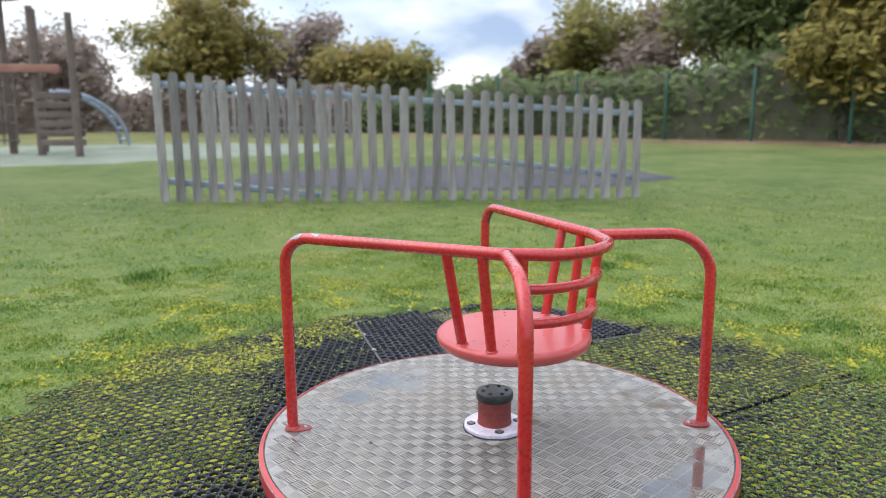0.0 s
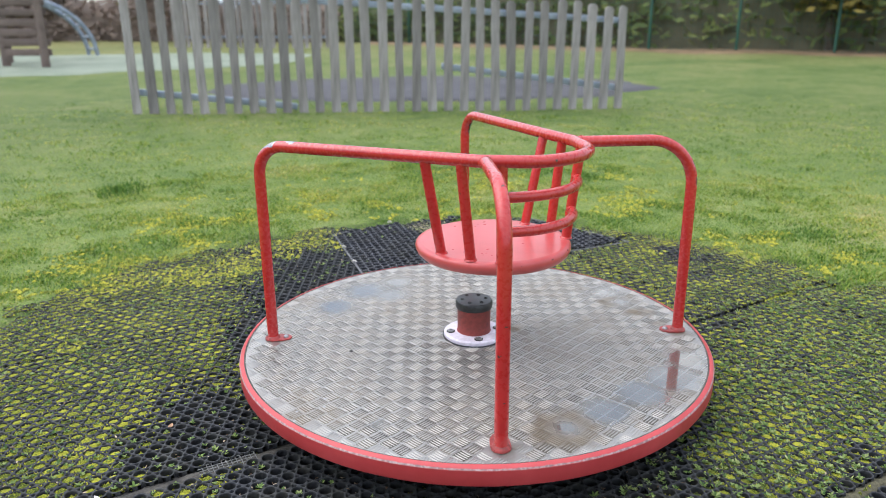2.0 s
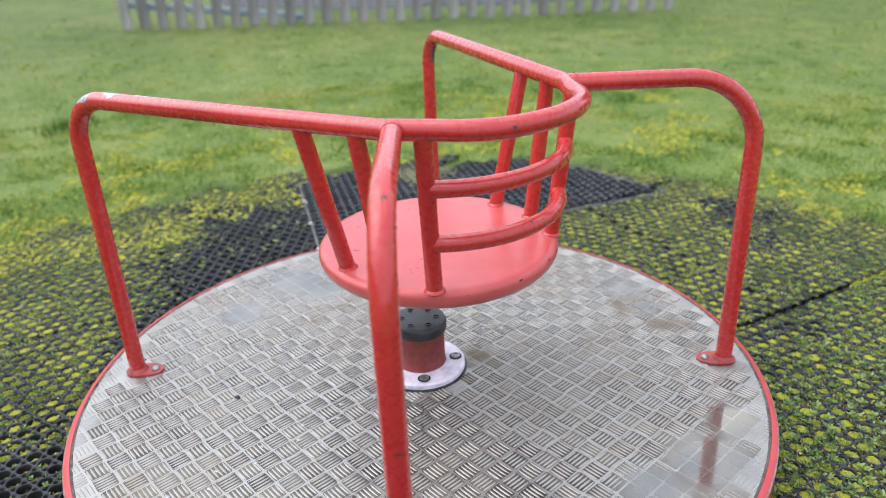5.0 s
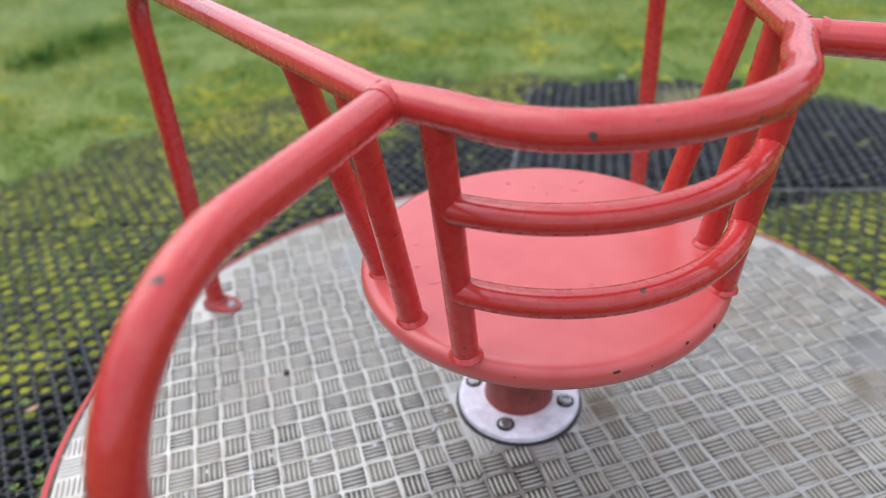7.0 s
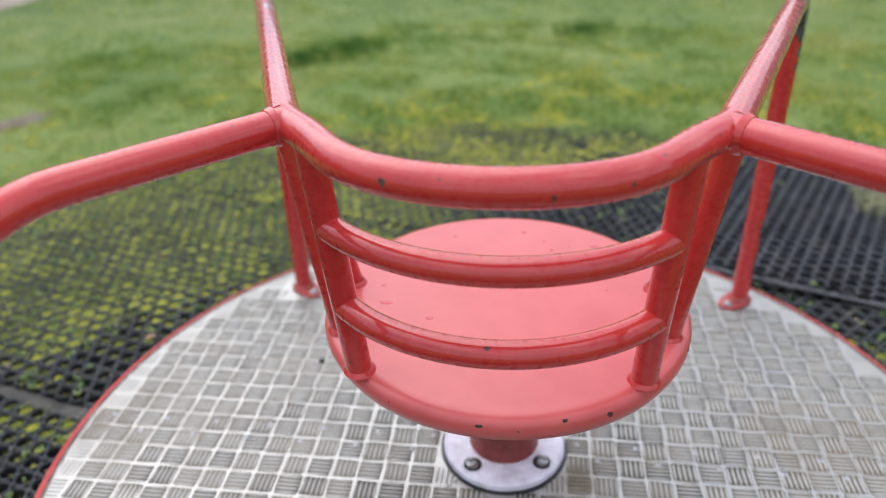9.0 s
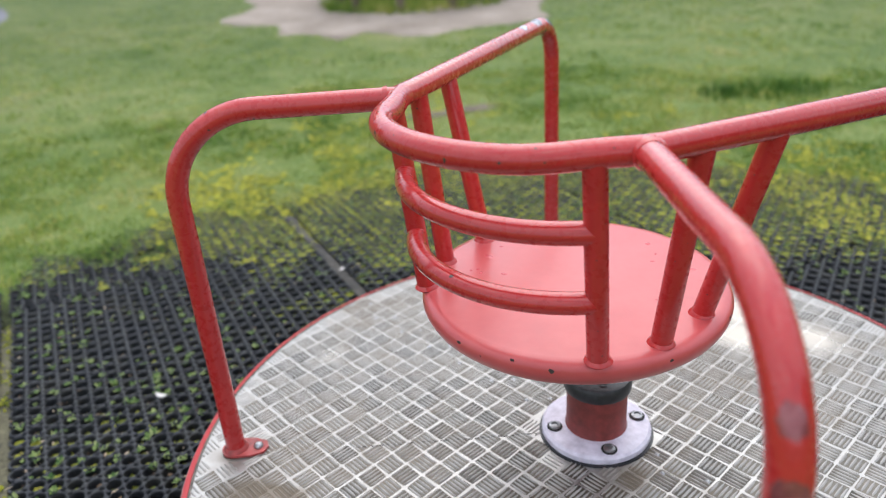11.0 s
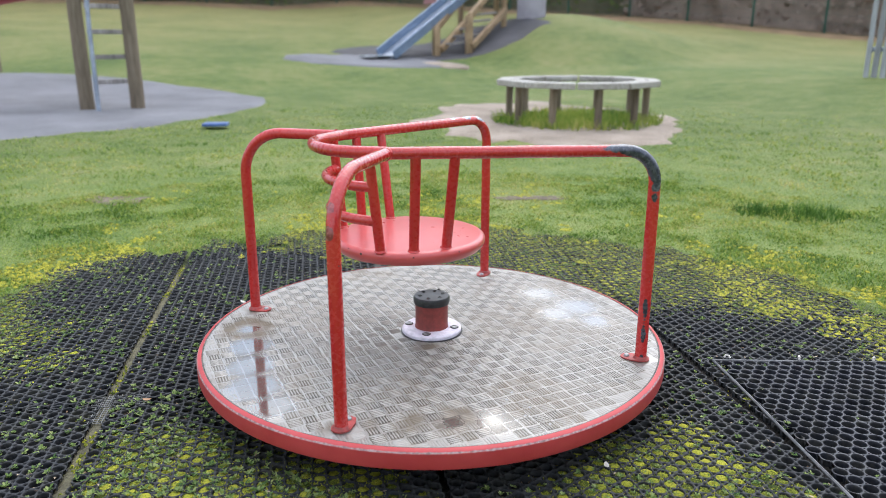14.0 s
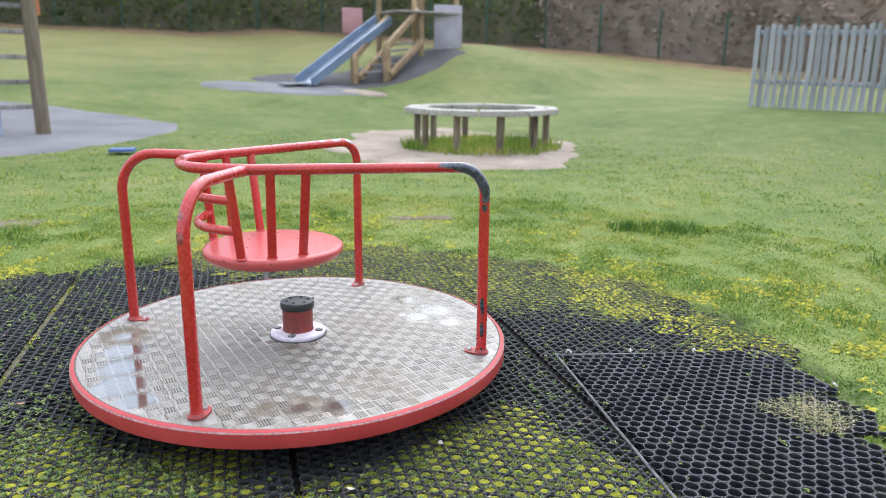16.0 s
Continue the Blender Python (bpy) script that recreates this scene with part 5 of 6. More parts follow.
def mesh_scrap(at, turn, length, width):
    """Bare plastic netting that shows between two mats."""
    ob = thing("netting", at, "scrap of grey plastic netting between rubber mats", "netting", "netting between the mats", turn)
    step = 0.0125
    for k in range(int(length / step) + 1):
        x = -length / 2 + k * step
        part("strand", beam_bm((x, -width / 2, 0), (x, width / 2, 0), 0.0022, 0.0018), NET, ob, smooth=False)
    for k in range(int(width / step) + 1):
        y = -width / 2 + k * step
        part("strand", beam_bm((-length / 2, y, 0.001), (length / 2, y, 0.001), 0.0022, 0.0018), NET, ob, smooth=False)


NET = simple_mat("grey_plastic_netting", (0.08, 0.08, 0.075), (0.20, 0.20, 0.19), 40.0, (0.5, 0.7))
mesh_scrap((-0.80, 0.156, -0.006), 164, 0.15, 0.045)
mesh_scrap((-0.20, -0.985, -0.007), 165, 0.16, 0.06)
mesh_scrap((-0.24, -0.93, -0.005), 75, 0.16, 0.075)


# ---- fences ----
PALE_WOOD = simple_mat("silvery_blue_grey_timber", (0.20, 0.21, 0.225), (0.40, 0.415, 0.44), 3.0, (0.7, 0.95), 0.0, 0.5, 0.004, 30.0, 0.2, (1, 1, 0.12))


def picket(w, h):
    bm = bmesh.new()
    out = [(-w / 2, -0.10), (w / 2, -0.10), (w / 2, h - 0.03), (w / 4, h), (-w / 4, h), (-w / 2, h - 0.03)]
    f = bm.faces.new([bm.verts.new((px, -0.012, pz)) for px, pz in out])
    g = bmesh.ops.extrude_face_region(bm, geom=[f])
    bmesh.ops.translate(bm, verts=[v for v in g["geom"] if isinstance(v, bmesh.types.BMVert)], vec=(0, 0.028, 0))
    bmesh.ops.recalc_face_normals(bm, faces=bm.faces)
    return bm


def picket_fence(a, b, count, h0, h1, width, rails, label, lean=1.2, wood=OLD_WOOD):
    """Upright pickets from a to b on sloping rails; rails are (start share, end share, height at start, height at end)."""
    a, b = Vector((*a, 0)), Vector((*b, 0))
    za, zb = ground_height(a.x, a.y), ground_height(b.x, b.y)
    length = (b - a).length
    ob = thing("picket_fence", (a.x, a.y, za), label, "fence", "timber fences", math.degrees(math.atan2(b.y - a.y, b.x - a.x)))
    slope = (zb - za) / length
    for s0, s1, r0, r1 in rails:
        p, q = (length * s0, 0.037, r0 + slope * length * s0), (length * s1, 0.037, r1 + slope * length * s1)
        part("rail", beam_bm(p, q, 0.040, 0.07, 0.004), GALV, ob, "blue-grey rail")
    for k in range(count):
        s = k / (count - 1)
        h = (h0 + (h1 - h0) * s) * random.uniform(0.975, 1.02)
        p = part("picket", picket(width * random.uniform(0.9, 1.08), h), wood, ob, smooth=False)
        p.matrix_basis = pose(length * s, 0, slope * length * s, random.uniform(-0.6, 0.6), random.uniform(-lean, lean), 0)
    return ob


picket_fence((1.96, 6.79), (6.17, 3.2), 31, 1.45, 1.17, 0.098, ((0, 1, 1.33, 1.00), (0.0, 0.32, 0.24, 0.06), (0.62, 1.0, 0.50, 0.24)), "weathered grey timber picket fence with blue-grey rails on the grass")
picket_fence((9.2, 20.19), (11.94, 16.35), 24, 1.45, 1.45, 0.10, ((0, 1, 1.25, 1.25), (0, 1, 0.3, 0.3)), "distant weathered grey picket fence before the hedge")
picket_fence((-5.77, 10.07), (-1.55, 11.33), 38, 1.32, 1.32, 0.075, ((0, 1, 1.20, 1.20), (0, 1, 0.42, 0.42)), "silvery grey picket fence beyond the grass bank", 0.9, PALE_WOOD)


def wire_fence(points, height, label):
    """Green coated posts with welded wire between them."""
    base = points[0]
    ob = thing("wire_fence", (base[0], base[1], 0), label, "fence")
    verts, tris = [], []

    def stick(p, q, w):
        p, q = Vector(p), Vector(q)
        d = (q - p).normalized()
        s = d.orthogonal().normalized() * w
        t = d.cross(s)
        i = len(verts)
        for e in (p, q):
            verts.extend(tuple(e + v) for v in (s, t, -s, -t))
        for k in range(4):
            n = (k + 1) % 4
            tris.extend([(i + k, i + n, i + 4 + n), (i + k, i + 4 + n, i + 4 + k)])

    for a, b in zip(points, points[1:]):
        a, b = Vector((*a, 0)), Vector((*b, 0))
        n = max(1, round((b - a).length / 2.6))
        for k in range(n):
            p, q = a.lerp(b, k / n), a.lerp(b, (k + 1) / n)
            zp, zq = ground_height(p.x, p.y), ground_height(q.x, q.y)
            lp, lq = (p.x - base[0], p.y - base[1]), (q.x - base[0], q.y - base[1])
            part("post", beam_bm((*lp, zp - 0.1), (*lp, zp + height + 0.05), 0.06, 0.06, 0.004), GREEN_FENCE, ob)
            for j in range(7):
                h = 0.06 + (height - 0.1) * j / 6
                stick((*lp, zp + h), (*lq, zq + h), 0.005)
            m = 20
            for j in range(1, m):
                s = j / m
                x, y, z = lp[0] + (lq[0] - lp[0]) * s, lp[1] + (lq[1] - lp[1]) * s, zp + (zq - zp) * s
                stick((x, y, z + 0.03), (x, y, z + height), 0.004)
    mesh = np_mesh("wire_mesh", verts, tris, GREEN_FENCE, ob)
    tagged(mesh, "green welded wire", kind="stuff")


WEST = [(-8.79, 23.5), (-15.33, 21.18), (-21.86, 18.37), (-28.4, 11.43), (-31.42, 3.89), (-32.42, -8.18)]
EAST = [(18.51, -6.31), (17.3, 4.21), (16.39, 8.46), (14.36, 18.47), (7.89, 26.56), (-0.2, 27.58), (-8.79, 23.5)]
wire_fence(WEST, 1.8, "dark green wire mesh fence before the hedge")
wire_fence(EAST[:4], 1.8, "dark green wire mesh fence before the hedge")


# ---- trees and hedges ----
LEAF_GREEN = plant("dark_green_foliage", [(0.3, (0.065, 0.094, 0.031)), (0.5, (0.124, 0.163, 0.052)), (0.7, (0.234, 0.260, 0.085))], 0.5, 0.65, 0.25, 0.22)
LEAF_OLIVE = plant("olive_foliage", [(0.3, (0.098, 0.098, 0.026)), (0.5, (0.195, 0.182, 0.047)), (0.7, (0.351, 0.293, 0.078))], 0.5, 0.65, 0.25, 0.22)
LEAF_YELLOW = plant("yellowing_foliage", [(0.3, (0.122, 0.111, 0.030)), (0.5, (0.255, 0.211, 0.053)), (0.7, (0.408, 0.306, 0.090))], 0.5, 0.65, 0.25, 0.22)
LEAF_BROWN = plant("bare_brown_twigs", [(0.3, (0.221, 0.168, 0.139)), (0.5, (0.299, 0.231, 0.191)), (0.7, (0.378, 0.299, 0.247))], 0.5, 0.65, 0.25, 0.22)
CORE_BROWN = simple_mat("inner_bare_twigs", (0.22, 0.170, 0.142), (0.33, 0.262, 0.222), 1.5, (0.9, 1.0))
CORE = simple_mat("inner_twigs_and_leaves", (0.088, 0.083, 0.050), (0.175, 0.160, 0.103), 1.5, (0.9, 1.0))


def leaf_faces(spots, leaf, rng):
    verts, tris = [], []
    for p in spots:
        a = Vector((rng.gauss(0, 1), rng.gauss(0, 1), rng.gauss(0, 0.7))).normalized()
        b = a.orthogonal().normalized() * leaf * rng.uniform(0.35, 0.6)
        a = a * leaf * rng.uniform(0.7, 1.3)
        i = len(verts)
        verts += [tuple(p - a), tuple(p + b), tuple(p + a), tuple(p - b)]
        tris += [(i, i + 1, i + 2), (i, i + 2, i + 3)]
    return verts, tris


def tree(at, height, spread, material, leaves, label, leaf=0.16, seed=1, low=0.2):
    rng = random.Random(seed)
    x, y = at
    ob = thing("tree", (x, y, ground_height(x, y)), label, "tree", "trees round the field")
    bm = tube_bm([(0, 0, -0.2), (0.1, 0.05, height * 0.2), (0.05, 0.15, height * 0.5), (0.2, 0.1, height * 0.85)], height * 0.022, 9, True, [1.3, 1.0, 0.7, 0.2])
    tips = []
    for k in range(16):
        a = rng.uniform(0, 6.28)
        s = rng.uniform(low + 0.05, 0.75) * height
        e = Vector((math.cos(a) * spread * rng.uniform(0.4, 0.85), math.sin(a) * spread * rng.uniform(0.4, 0.85), min(height * 0.95, s + height * rng.uniform(0.1, 0.3))))
        limb = tube_bm([(0.08, 0.1, s * 0.8), Vector((e.x * 0.5, e.y * 0.5, (s + e.z) / 2)), e], height * 0.008, 6, True, [1, 0.7, 0.25])
        tmp = bpy.data.meshes.new("limb")
        limb.to_mesh(tmp)
        limb.free()
        bm.from_mesh(tmp)
        bpy.data.meshes.remove(tmp)
        tips.append((e, rng.uniform(0.18, 0.42)))
        tips.append((Vector((e.x * 0.5, e.y * 0.5, (s + e.z) / 2 + 0.1)), rng.uniform(0.3, 0.5)))
    tips.append((Vector((0.1, 0.1, height * 0.86)), 0.4))
    part("trunk", bm, BARK, ob)
    spots = []
    for _ in range(leaves):
        c, rad = rng.choice(tips)
        v = Vector((rng.gauss(0, 1), rng.gauss(0, 1), rng.gauss(0, 0.8))).normalized() * rad * spread * rng.uniform(0.2, 1.0) ** 0.4 * rng.choice((0.8, 0.9, 1.0, 1.0, 1.2, 1.5))
        spots.append(c + v)
    v, t = leaf_faces(spots, leaf, rng)
    np_mesh("crown", v, t, material, ob)
    return ob


def from_start(heading, dist):
    """A place at that heading and distance from where the film begins."""
    return -1.61 + dist * math.cos(radians(heading)), -1.42 + dist * math.sin(radians(heading))


for heading, dist, h, sp, matl, n, words in (
        (20.5, 24, 8.0, 3.0, LEAF_GREEN, 9000, "tall dark green tree behind the wire fence"),
        (14.5, 23, 8.5, 3.0, LEAF_GREEN, 11000, "tall dark green tree behind the wire fence"),
        (17.0, 20.5, 4.2, 1.7, LEAF_YELLOW, 5000, "small tree with yellow leaves by the fence"),
        (24.0, 26, 5.6, 2.6, LEAF_OLIVE, 5000, "olive-green tree behind the wire fence"),
        (29.0, 27, 4.6, 2.2, LEAF_BROWN, 3200, "thinning brown autumn tree"),
        (33.5, 28, 4.6, 2.4, LEAF_OLIVE, 4200, "round olive and brown autumn tree"),
        (37.5, 30, 3.3, 1.9, LEAF_BROWN, 4500, "low brown autumn tree"),
        (48.5, 29, 2.7, 1.8, LEAF_OLIVE, 3500, "round olive autumn tree beyond the fence"),
        (52.5, 29, 3.0, 1.9, LEAF_YELLOW, 3500, "round yellow-olive tree beyond the fence"),
        (56.5, 31, 4.3, 2.0, LEAF_BROWN, 2500, "almost bare brown autumn tree"),
        (61.5, 29, 5.2, 2.5, LEAF_YELLOW, 3600, "tree with yellow autumn leaves"),
        (65.0, 31, 4.4, 2.2, LEAF_OLIVE, 3200, "olive-yellow autumn tree beyond the field"),
        (72.0, 32, 3.4, 2.6, LEAF_BROWN, 3500, "low reddish brown autumn tree"),
        (78.0, 32, 3.4, 2.6, LEAF_BROWN, 3500, "low reddish brown autumn tree")):
    tree(from_start(heading, dist), h, sp, matl, int(n * 1.8), words, 0.13, int(heading * 10))
for k, (x, y, h, sp, matl, words) in enumerate((
        (-33.5, -4, 7.0, 3.2, LEAF_OLIVE, "olive autumn tree above the hedge"), (-33.5, 3, 7.5, 3.2, LEAF_YELLOW, "yellowing tree above the hedge"),
        (-31.5, 10, 7.0, 3.2, LEAF_OLIVE, "olive autumn tree above the hedge"), (-28.0, 15.5, 7.0, 3.2, LEAF_YELLOW, "yellowing tree above the hedge"))):
    tree((x, y), h, sp, matl, 7000, words, 0.2, 900 + k)


def hedge(points, heights, depth, material, per_metre, leaf, label, seed, inside):
    """A lumpy dark core along a line with leaves set thickly over it."""
    rng = random.Random(seed)
    spots, verts, tris = [], [], []
    cols = 9
    for (a, b), (h0, h1) in zip(zip(points, points[1:]), zip(heights, heights[1:])):
        a, b = Vector((*a, 0)), Vector((*b, 0))
        length = (b - a).length
        side = Vector((-(b - a).y, (b - a).x, 0)).normalized()

        def top(s, p):
            return (h0 + (h1 - h0) * s) * (0.92 + 0.30 * noise.noise((p.x * 0.35, p.y * 0.35, 3.0)) + 0.16 * noise.noise((p.x * 1.3, p.y * 1.3, 8.0)))

        for _ in range(int(length * per_metre)):
            s = rng.random()
            p = a.lerp(b, s)
            u = rng.uniform(-1, 1)
            t = top(s, p)
            z = t * rng.random() ** 0.75 * (1 - 0.25 * u * u)
            q = p + side * u * depth
            spots.append(Vector((q.x, q.y, ground_height(q.x, q.y) + z)))
        n = max(2, int(length / 0.5))
        for i in range(n + 1):
            p = a.lerp(b, i / n)
            t = top(i / n, p) * 0.86
            z0 = ground_height(p.x, p.y)
            for k in range(cols):
                ang = math.pi * k / (cols - 1)
                lump = 0.75 + 0.25 * noise.noise((p.x * 0.9, p.y * 0.9, k * 0.7))
                q = p + side * math.cos(ang) * depth * 0.75 * lump
                verts.append((q.x, q.y, z0 - 0.2 + (t + 0.2) * math.sin(ang) ** 0.6))
        base = len(verts) - (n + 1) * cols
        for i in range(n):
            for k in range(cols - 1):
                c = base + i * cols + k
                tris += [(c, c + cols, c + cols + 1), (c, c + cols + 1, c + 1)]
    v, t = leaf_faces(spots, leaf, rng)
    tagged(np_mesh("hedge_leaves", v, t, material), label, "hedge", kind="stuff")
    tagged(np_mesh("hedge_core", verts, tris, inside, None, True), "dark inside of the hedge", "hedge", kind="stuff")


def behind(points, by):
    """The same line moved outwards from the field."""
    out = []
    for x, y in points:
        r = math.hypot(x, y)
        out.append((x * (r + by) / r, y * (r + by) / r))
    return out


hedge(behind(WEST[:3], 1.6), [3.8, 4.2, 4.2], 1.1, LEAF_BROWN, 420, 0.15, "tall brown leafless hedge along the field's edge", 3, CORE_BROWN)
hedge(behind(WEST[2:], 1.6), [4.0, 3.4, 3.2, 3.2], 1.0, LEAF_GREEN, 420, 0.15, "dark green hedge behind the wire fence", 4, CORE)
hedge(behind(EAST[:4], 1.6), [3.0, 3.0, 2.4, 1.7], 1.0, LEAF_GREEN, 380, 0.15, "dark green hedge behind the wire fence", 1, CORE)
hedge(behind(EAST[3:], 1.6), [1.7, 2.0, 2.4, 3.8], 1.0, LEAF_BROWN, 300, 0.16, "brown leafless hedge along the field's edge", 2, CORE_BROWN)


def litter_strip(points, width, label):
    verts, tris = [], []
    pts = []
    for a, b in zip(points, points[1:]):
        n = max(2, int(math.dist(a, b) / 0.6))
        pts += [(a[0] + (b[0] - a[0]) * k / n, a[1] + (b[1] - a[1]) * k / n) for k in range(n)]
    for x, y in pts:
        r = math.hypot(x, y)
        for k in range(5):
            d = 1.0 - width * (0.8 + 0.5 * noise.noise((x * 0.6, y * 0.6, 2.0))) * k / 4 - 0.0
            px, py = x * (r + d) / r, y * (r + d) / r
            verts.append((px, py, ground_height(px, py) + (0.035 if k < 4 else -0.02)))
    for i in range(len(pts) - 1):
        for k in range(4):
            c = i * 5 + k
            tris += [(c, c + 5, c + 6), (c, c + 6, c + 1)]
    tagged(np_mesh("leaf_litter", verts, tris, LITTER, None, True), label, "leaf litter", kind="structure")


litter_strip(WEST, 3.2, "fallen brown leaves along the foot of the hedge")
litter_strip(EAST[:4], 2.6, "fallen brown leaves along the foot of the hedge")


# ---- ring bench ----
SILVER_WOOD = simple_mat("silvered_timber_plank", (0.24, 0.222, 0.198), (0.48, 0.46, 0.42), 3.0, (0.7, 0.95), 0.0, 0.5, 0.004, 30.0, 0.2)


def ring_bench():
    x, y = BENCH
    ob = thing("ring_bench", (x, y, ground_height(x, y)), "round weathered timber bench on posts over worn soil", "bench")
    n = 10
    for k in range(n):
        a0, a1 = 2 * math.pi * k / n + 0.012, 2 * math.pi * (k + 1) / n - 0.012
        for r0, r1 in ((0.70, 0.825), (0.835, 0.97)):
            bm = bmesh.new()
            f = bm.faces.new([bm.verts.new((r * math.cos(a), r * math.sin(a), 0.44)) for r, a in ((r0, a0), (r1, a0), (r1, a1), (r0, a1))])
            g = bmesh.ops.extrude_face_region(bm, geom=[f])
            bmesh.ops.translate(bm, verts=[v for v in g["geom"] if isinstance(v, bmesh.types.BMVert)], vec=(0, 0, 0.065))
            bmesh.ops.recalc_face_normals(bm, faces=bm.faces)
            bmesh.ops.bevel(bm, geom=bm.edges[:], offset=0.006, segments=1, affect="EDGES")
            part("plank", bm, SILVER_WOOD, ob)
    for k in range(n):
        a = 2 * math.pi * (k + 0.5) / n
        part("post", tube_bm([(0.80 * math.cos(a), 0.80 * math.sin(a), -0.15), (0.80 * math.cos(a), 0.80 * math.sin(a), 0.445)], 0.042, 10), POST_WOOD, ob)


ring_bench()


DARK_GRASS = plant("dark_green_grass", [(0.3, (0.035, 0.095, 0.014)), (0.5, (0.075, 0.165, 0.024)), (0.7, (0.14, 0.24, 0.04))], 4.0, 0.6, 0.3)


def tuft_ring(centre, r0, r1, count, height, label, material=GRASS):
    rng = random.Random(77)
    verts, tris = [], []
    for _ in range(count):
        a, r = rng.uniform(0, 6.283), rng.uniform(r0, r1)
        x, y = centre[0] + r * math.cos(a), centre[1] + r * math.sin(a)
        z = ground_height(x, y)
        h = height * rng.uniform(0.5, 1.2)
        w = rng.uniform(0.006, 0.011) * (1.0 if r1 > 0.5 else 0.45)
        t = rng.uniform(0, 6.283)
        dx, dy = math.cos(t), math.sin(t)
        b = len(verts)
        verts += [(x - dy * w, y + dx * w, z), (x + dy * w, y - dx * w, z), (x + dx * h * 0.5, y + dy * h * 0.5, z + h)]
        tris.append((b, b + 1, b + 2))
    tagged(np_mesh("grass_tufts", verts, tris, material), label, "grass", kind="stuff")


tuft_ring(BENCH, 0.0, 1.0, 5000, 0.13, "longer uncut grass under the ring bench")
for at, size, count in (((-0.95, 2.95), 0.22, 500), ((-1.15, 2.75), 0.16, 260), ((0.3, 3.4), 0.2, 220)):
    tuft_ring(at, 0.0, size, count, 0.06, "thicker dark green grass tuft in the turf", DARK_GRASS)


# ---- climbing tower on the tarmac ----
def climbing_tower():
    ob = thing("climbing_tower", (-8.99, -0.69, 0), "timber climbing tower with a ladder and a red slide", "play tower")
    ob.location.z = ground_height(-8.99, -0.69) + 0.02
    for x, y in ((0.10, -0.29), (0.16, 0.33)):
        part("post", tube_bm([(x, y, -0.1), (x + 0.01, y, 1.6), (x, y, 3.3)], 0.088, 12, True, [1.08, 1.0, 0.95]), POST_WOOD, ob, "thick grey timber post")
    for k in range(9):
        z = 0.36 + 0.315 * k
        if z < 1.8:
            part("rung", beam_bm((0.30, -0.18, z), (0.11, 0.33, z), 0.05, 0.06, 0.005), OLD_WOOD, ob)
    part("ladder_pole", tube_bm([(0.42, -0.16, -0.02), (0.36, -0.15, 1.0), (0.20, -0.12, 2.0), (0.10, -0.10, 3.0)], 0.028, 10), GALV, ob, "grey steel pole")
    for k in range(8):
        x = -1.42 + 0.19 * k
        part("deck_board", box_bm(x, x + 0.18, -0.38, 0.40, 1.86, 1.91, 0.004), OLD_WOOD, ob)
    part("side_panel", box_bm(0.115, 0.135, 0.30, 0.46, 1.52, 2.4, 0.004), ORANGE, ob, "faded orange panel")
    pts = [Vector((-1.1, -0.30, 1.60)), Vector((-1.1, -0.62, 1.52)), Vector((-1.1, -1.0, 1.44)), Vector((-1.1, -1.35, 1.36)), Vector((-1.12, -2.4, 1.08)), Vector((-1.15, -3.6, 0.68)), Vector((-1.2, -4.6, 0.40)), Vector((-1.2, -5.4, 0.34))]
    bm = bmesh.new()
    rings = []
    for p in pts:
        ring = []
        for rad in (0.40, 0.385):
            for k in range(11):
                a = math.pi * (k / 10) * 1.1 + math.pi * 0.95
                ring.append(bm.verts.new((p.x + rad * math.cos(a), p.y, p.z + 0.35 + rad * math.sin(a))))
        rings.append(ring)
    for r0, r1 in zip(rings, rings[1:]):
        for o in (0, 11):
            for k in range(10):
                bm.faces.new((r0[o + k], r0[o + k + 1], r1[o + k + 1], r1[o + k]))
        for k in (0, 10):
            bm.faces.new((r0[k], r1[k], r1[11 + k], r0[11 + k]))
    bmesh.ops.recalc_face_normals(bm, faces=bm.faces)
    part("slide_chute", bm, RED_PLASTIC, ob, "curved red plastic slide")
    part("slide_post", tube_bm([(-4.49, -1.70, -0.1), (-4.49, -1.70, 2.6)], 0.085, 10), POST_WOOD, ob)


ORANGE = simple_mat("faded_orange_board", (0.48, 0.16, 0.07), (0.62, 0.26, 0.13), 3.0, (0.5, 0.7))
climbing_tower()
edge_board = thing("board", (-6.4, 0.29, ground_height(-6.4, 0.29) + 0.03), "small blue board lying at the tarmac's edge", "board", rz=72)
part("panel", box_bm(-0.13, 0.13, -0.10, 0.10, 0, 0.03, 0.004), BLUE_PLASTIC, edge_board)


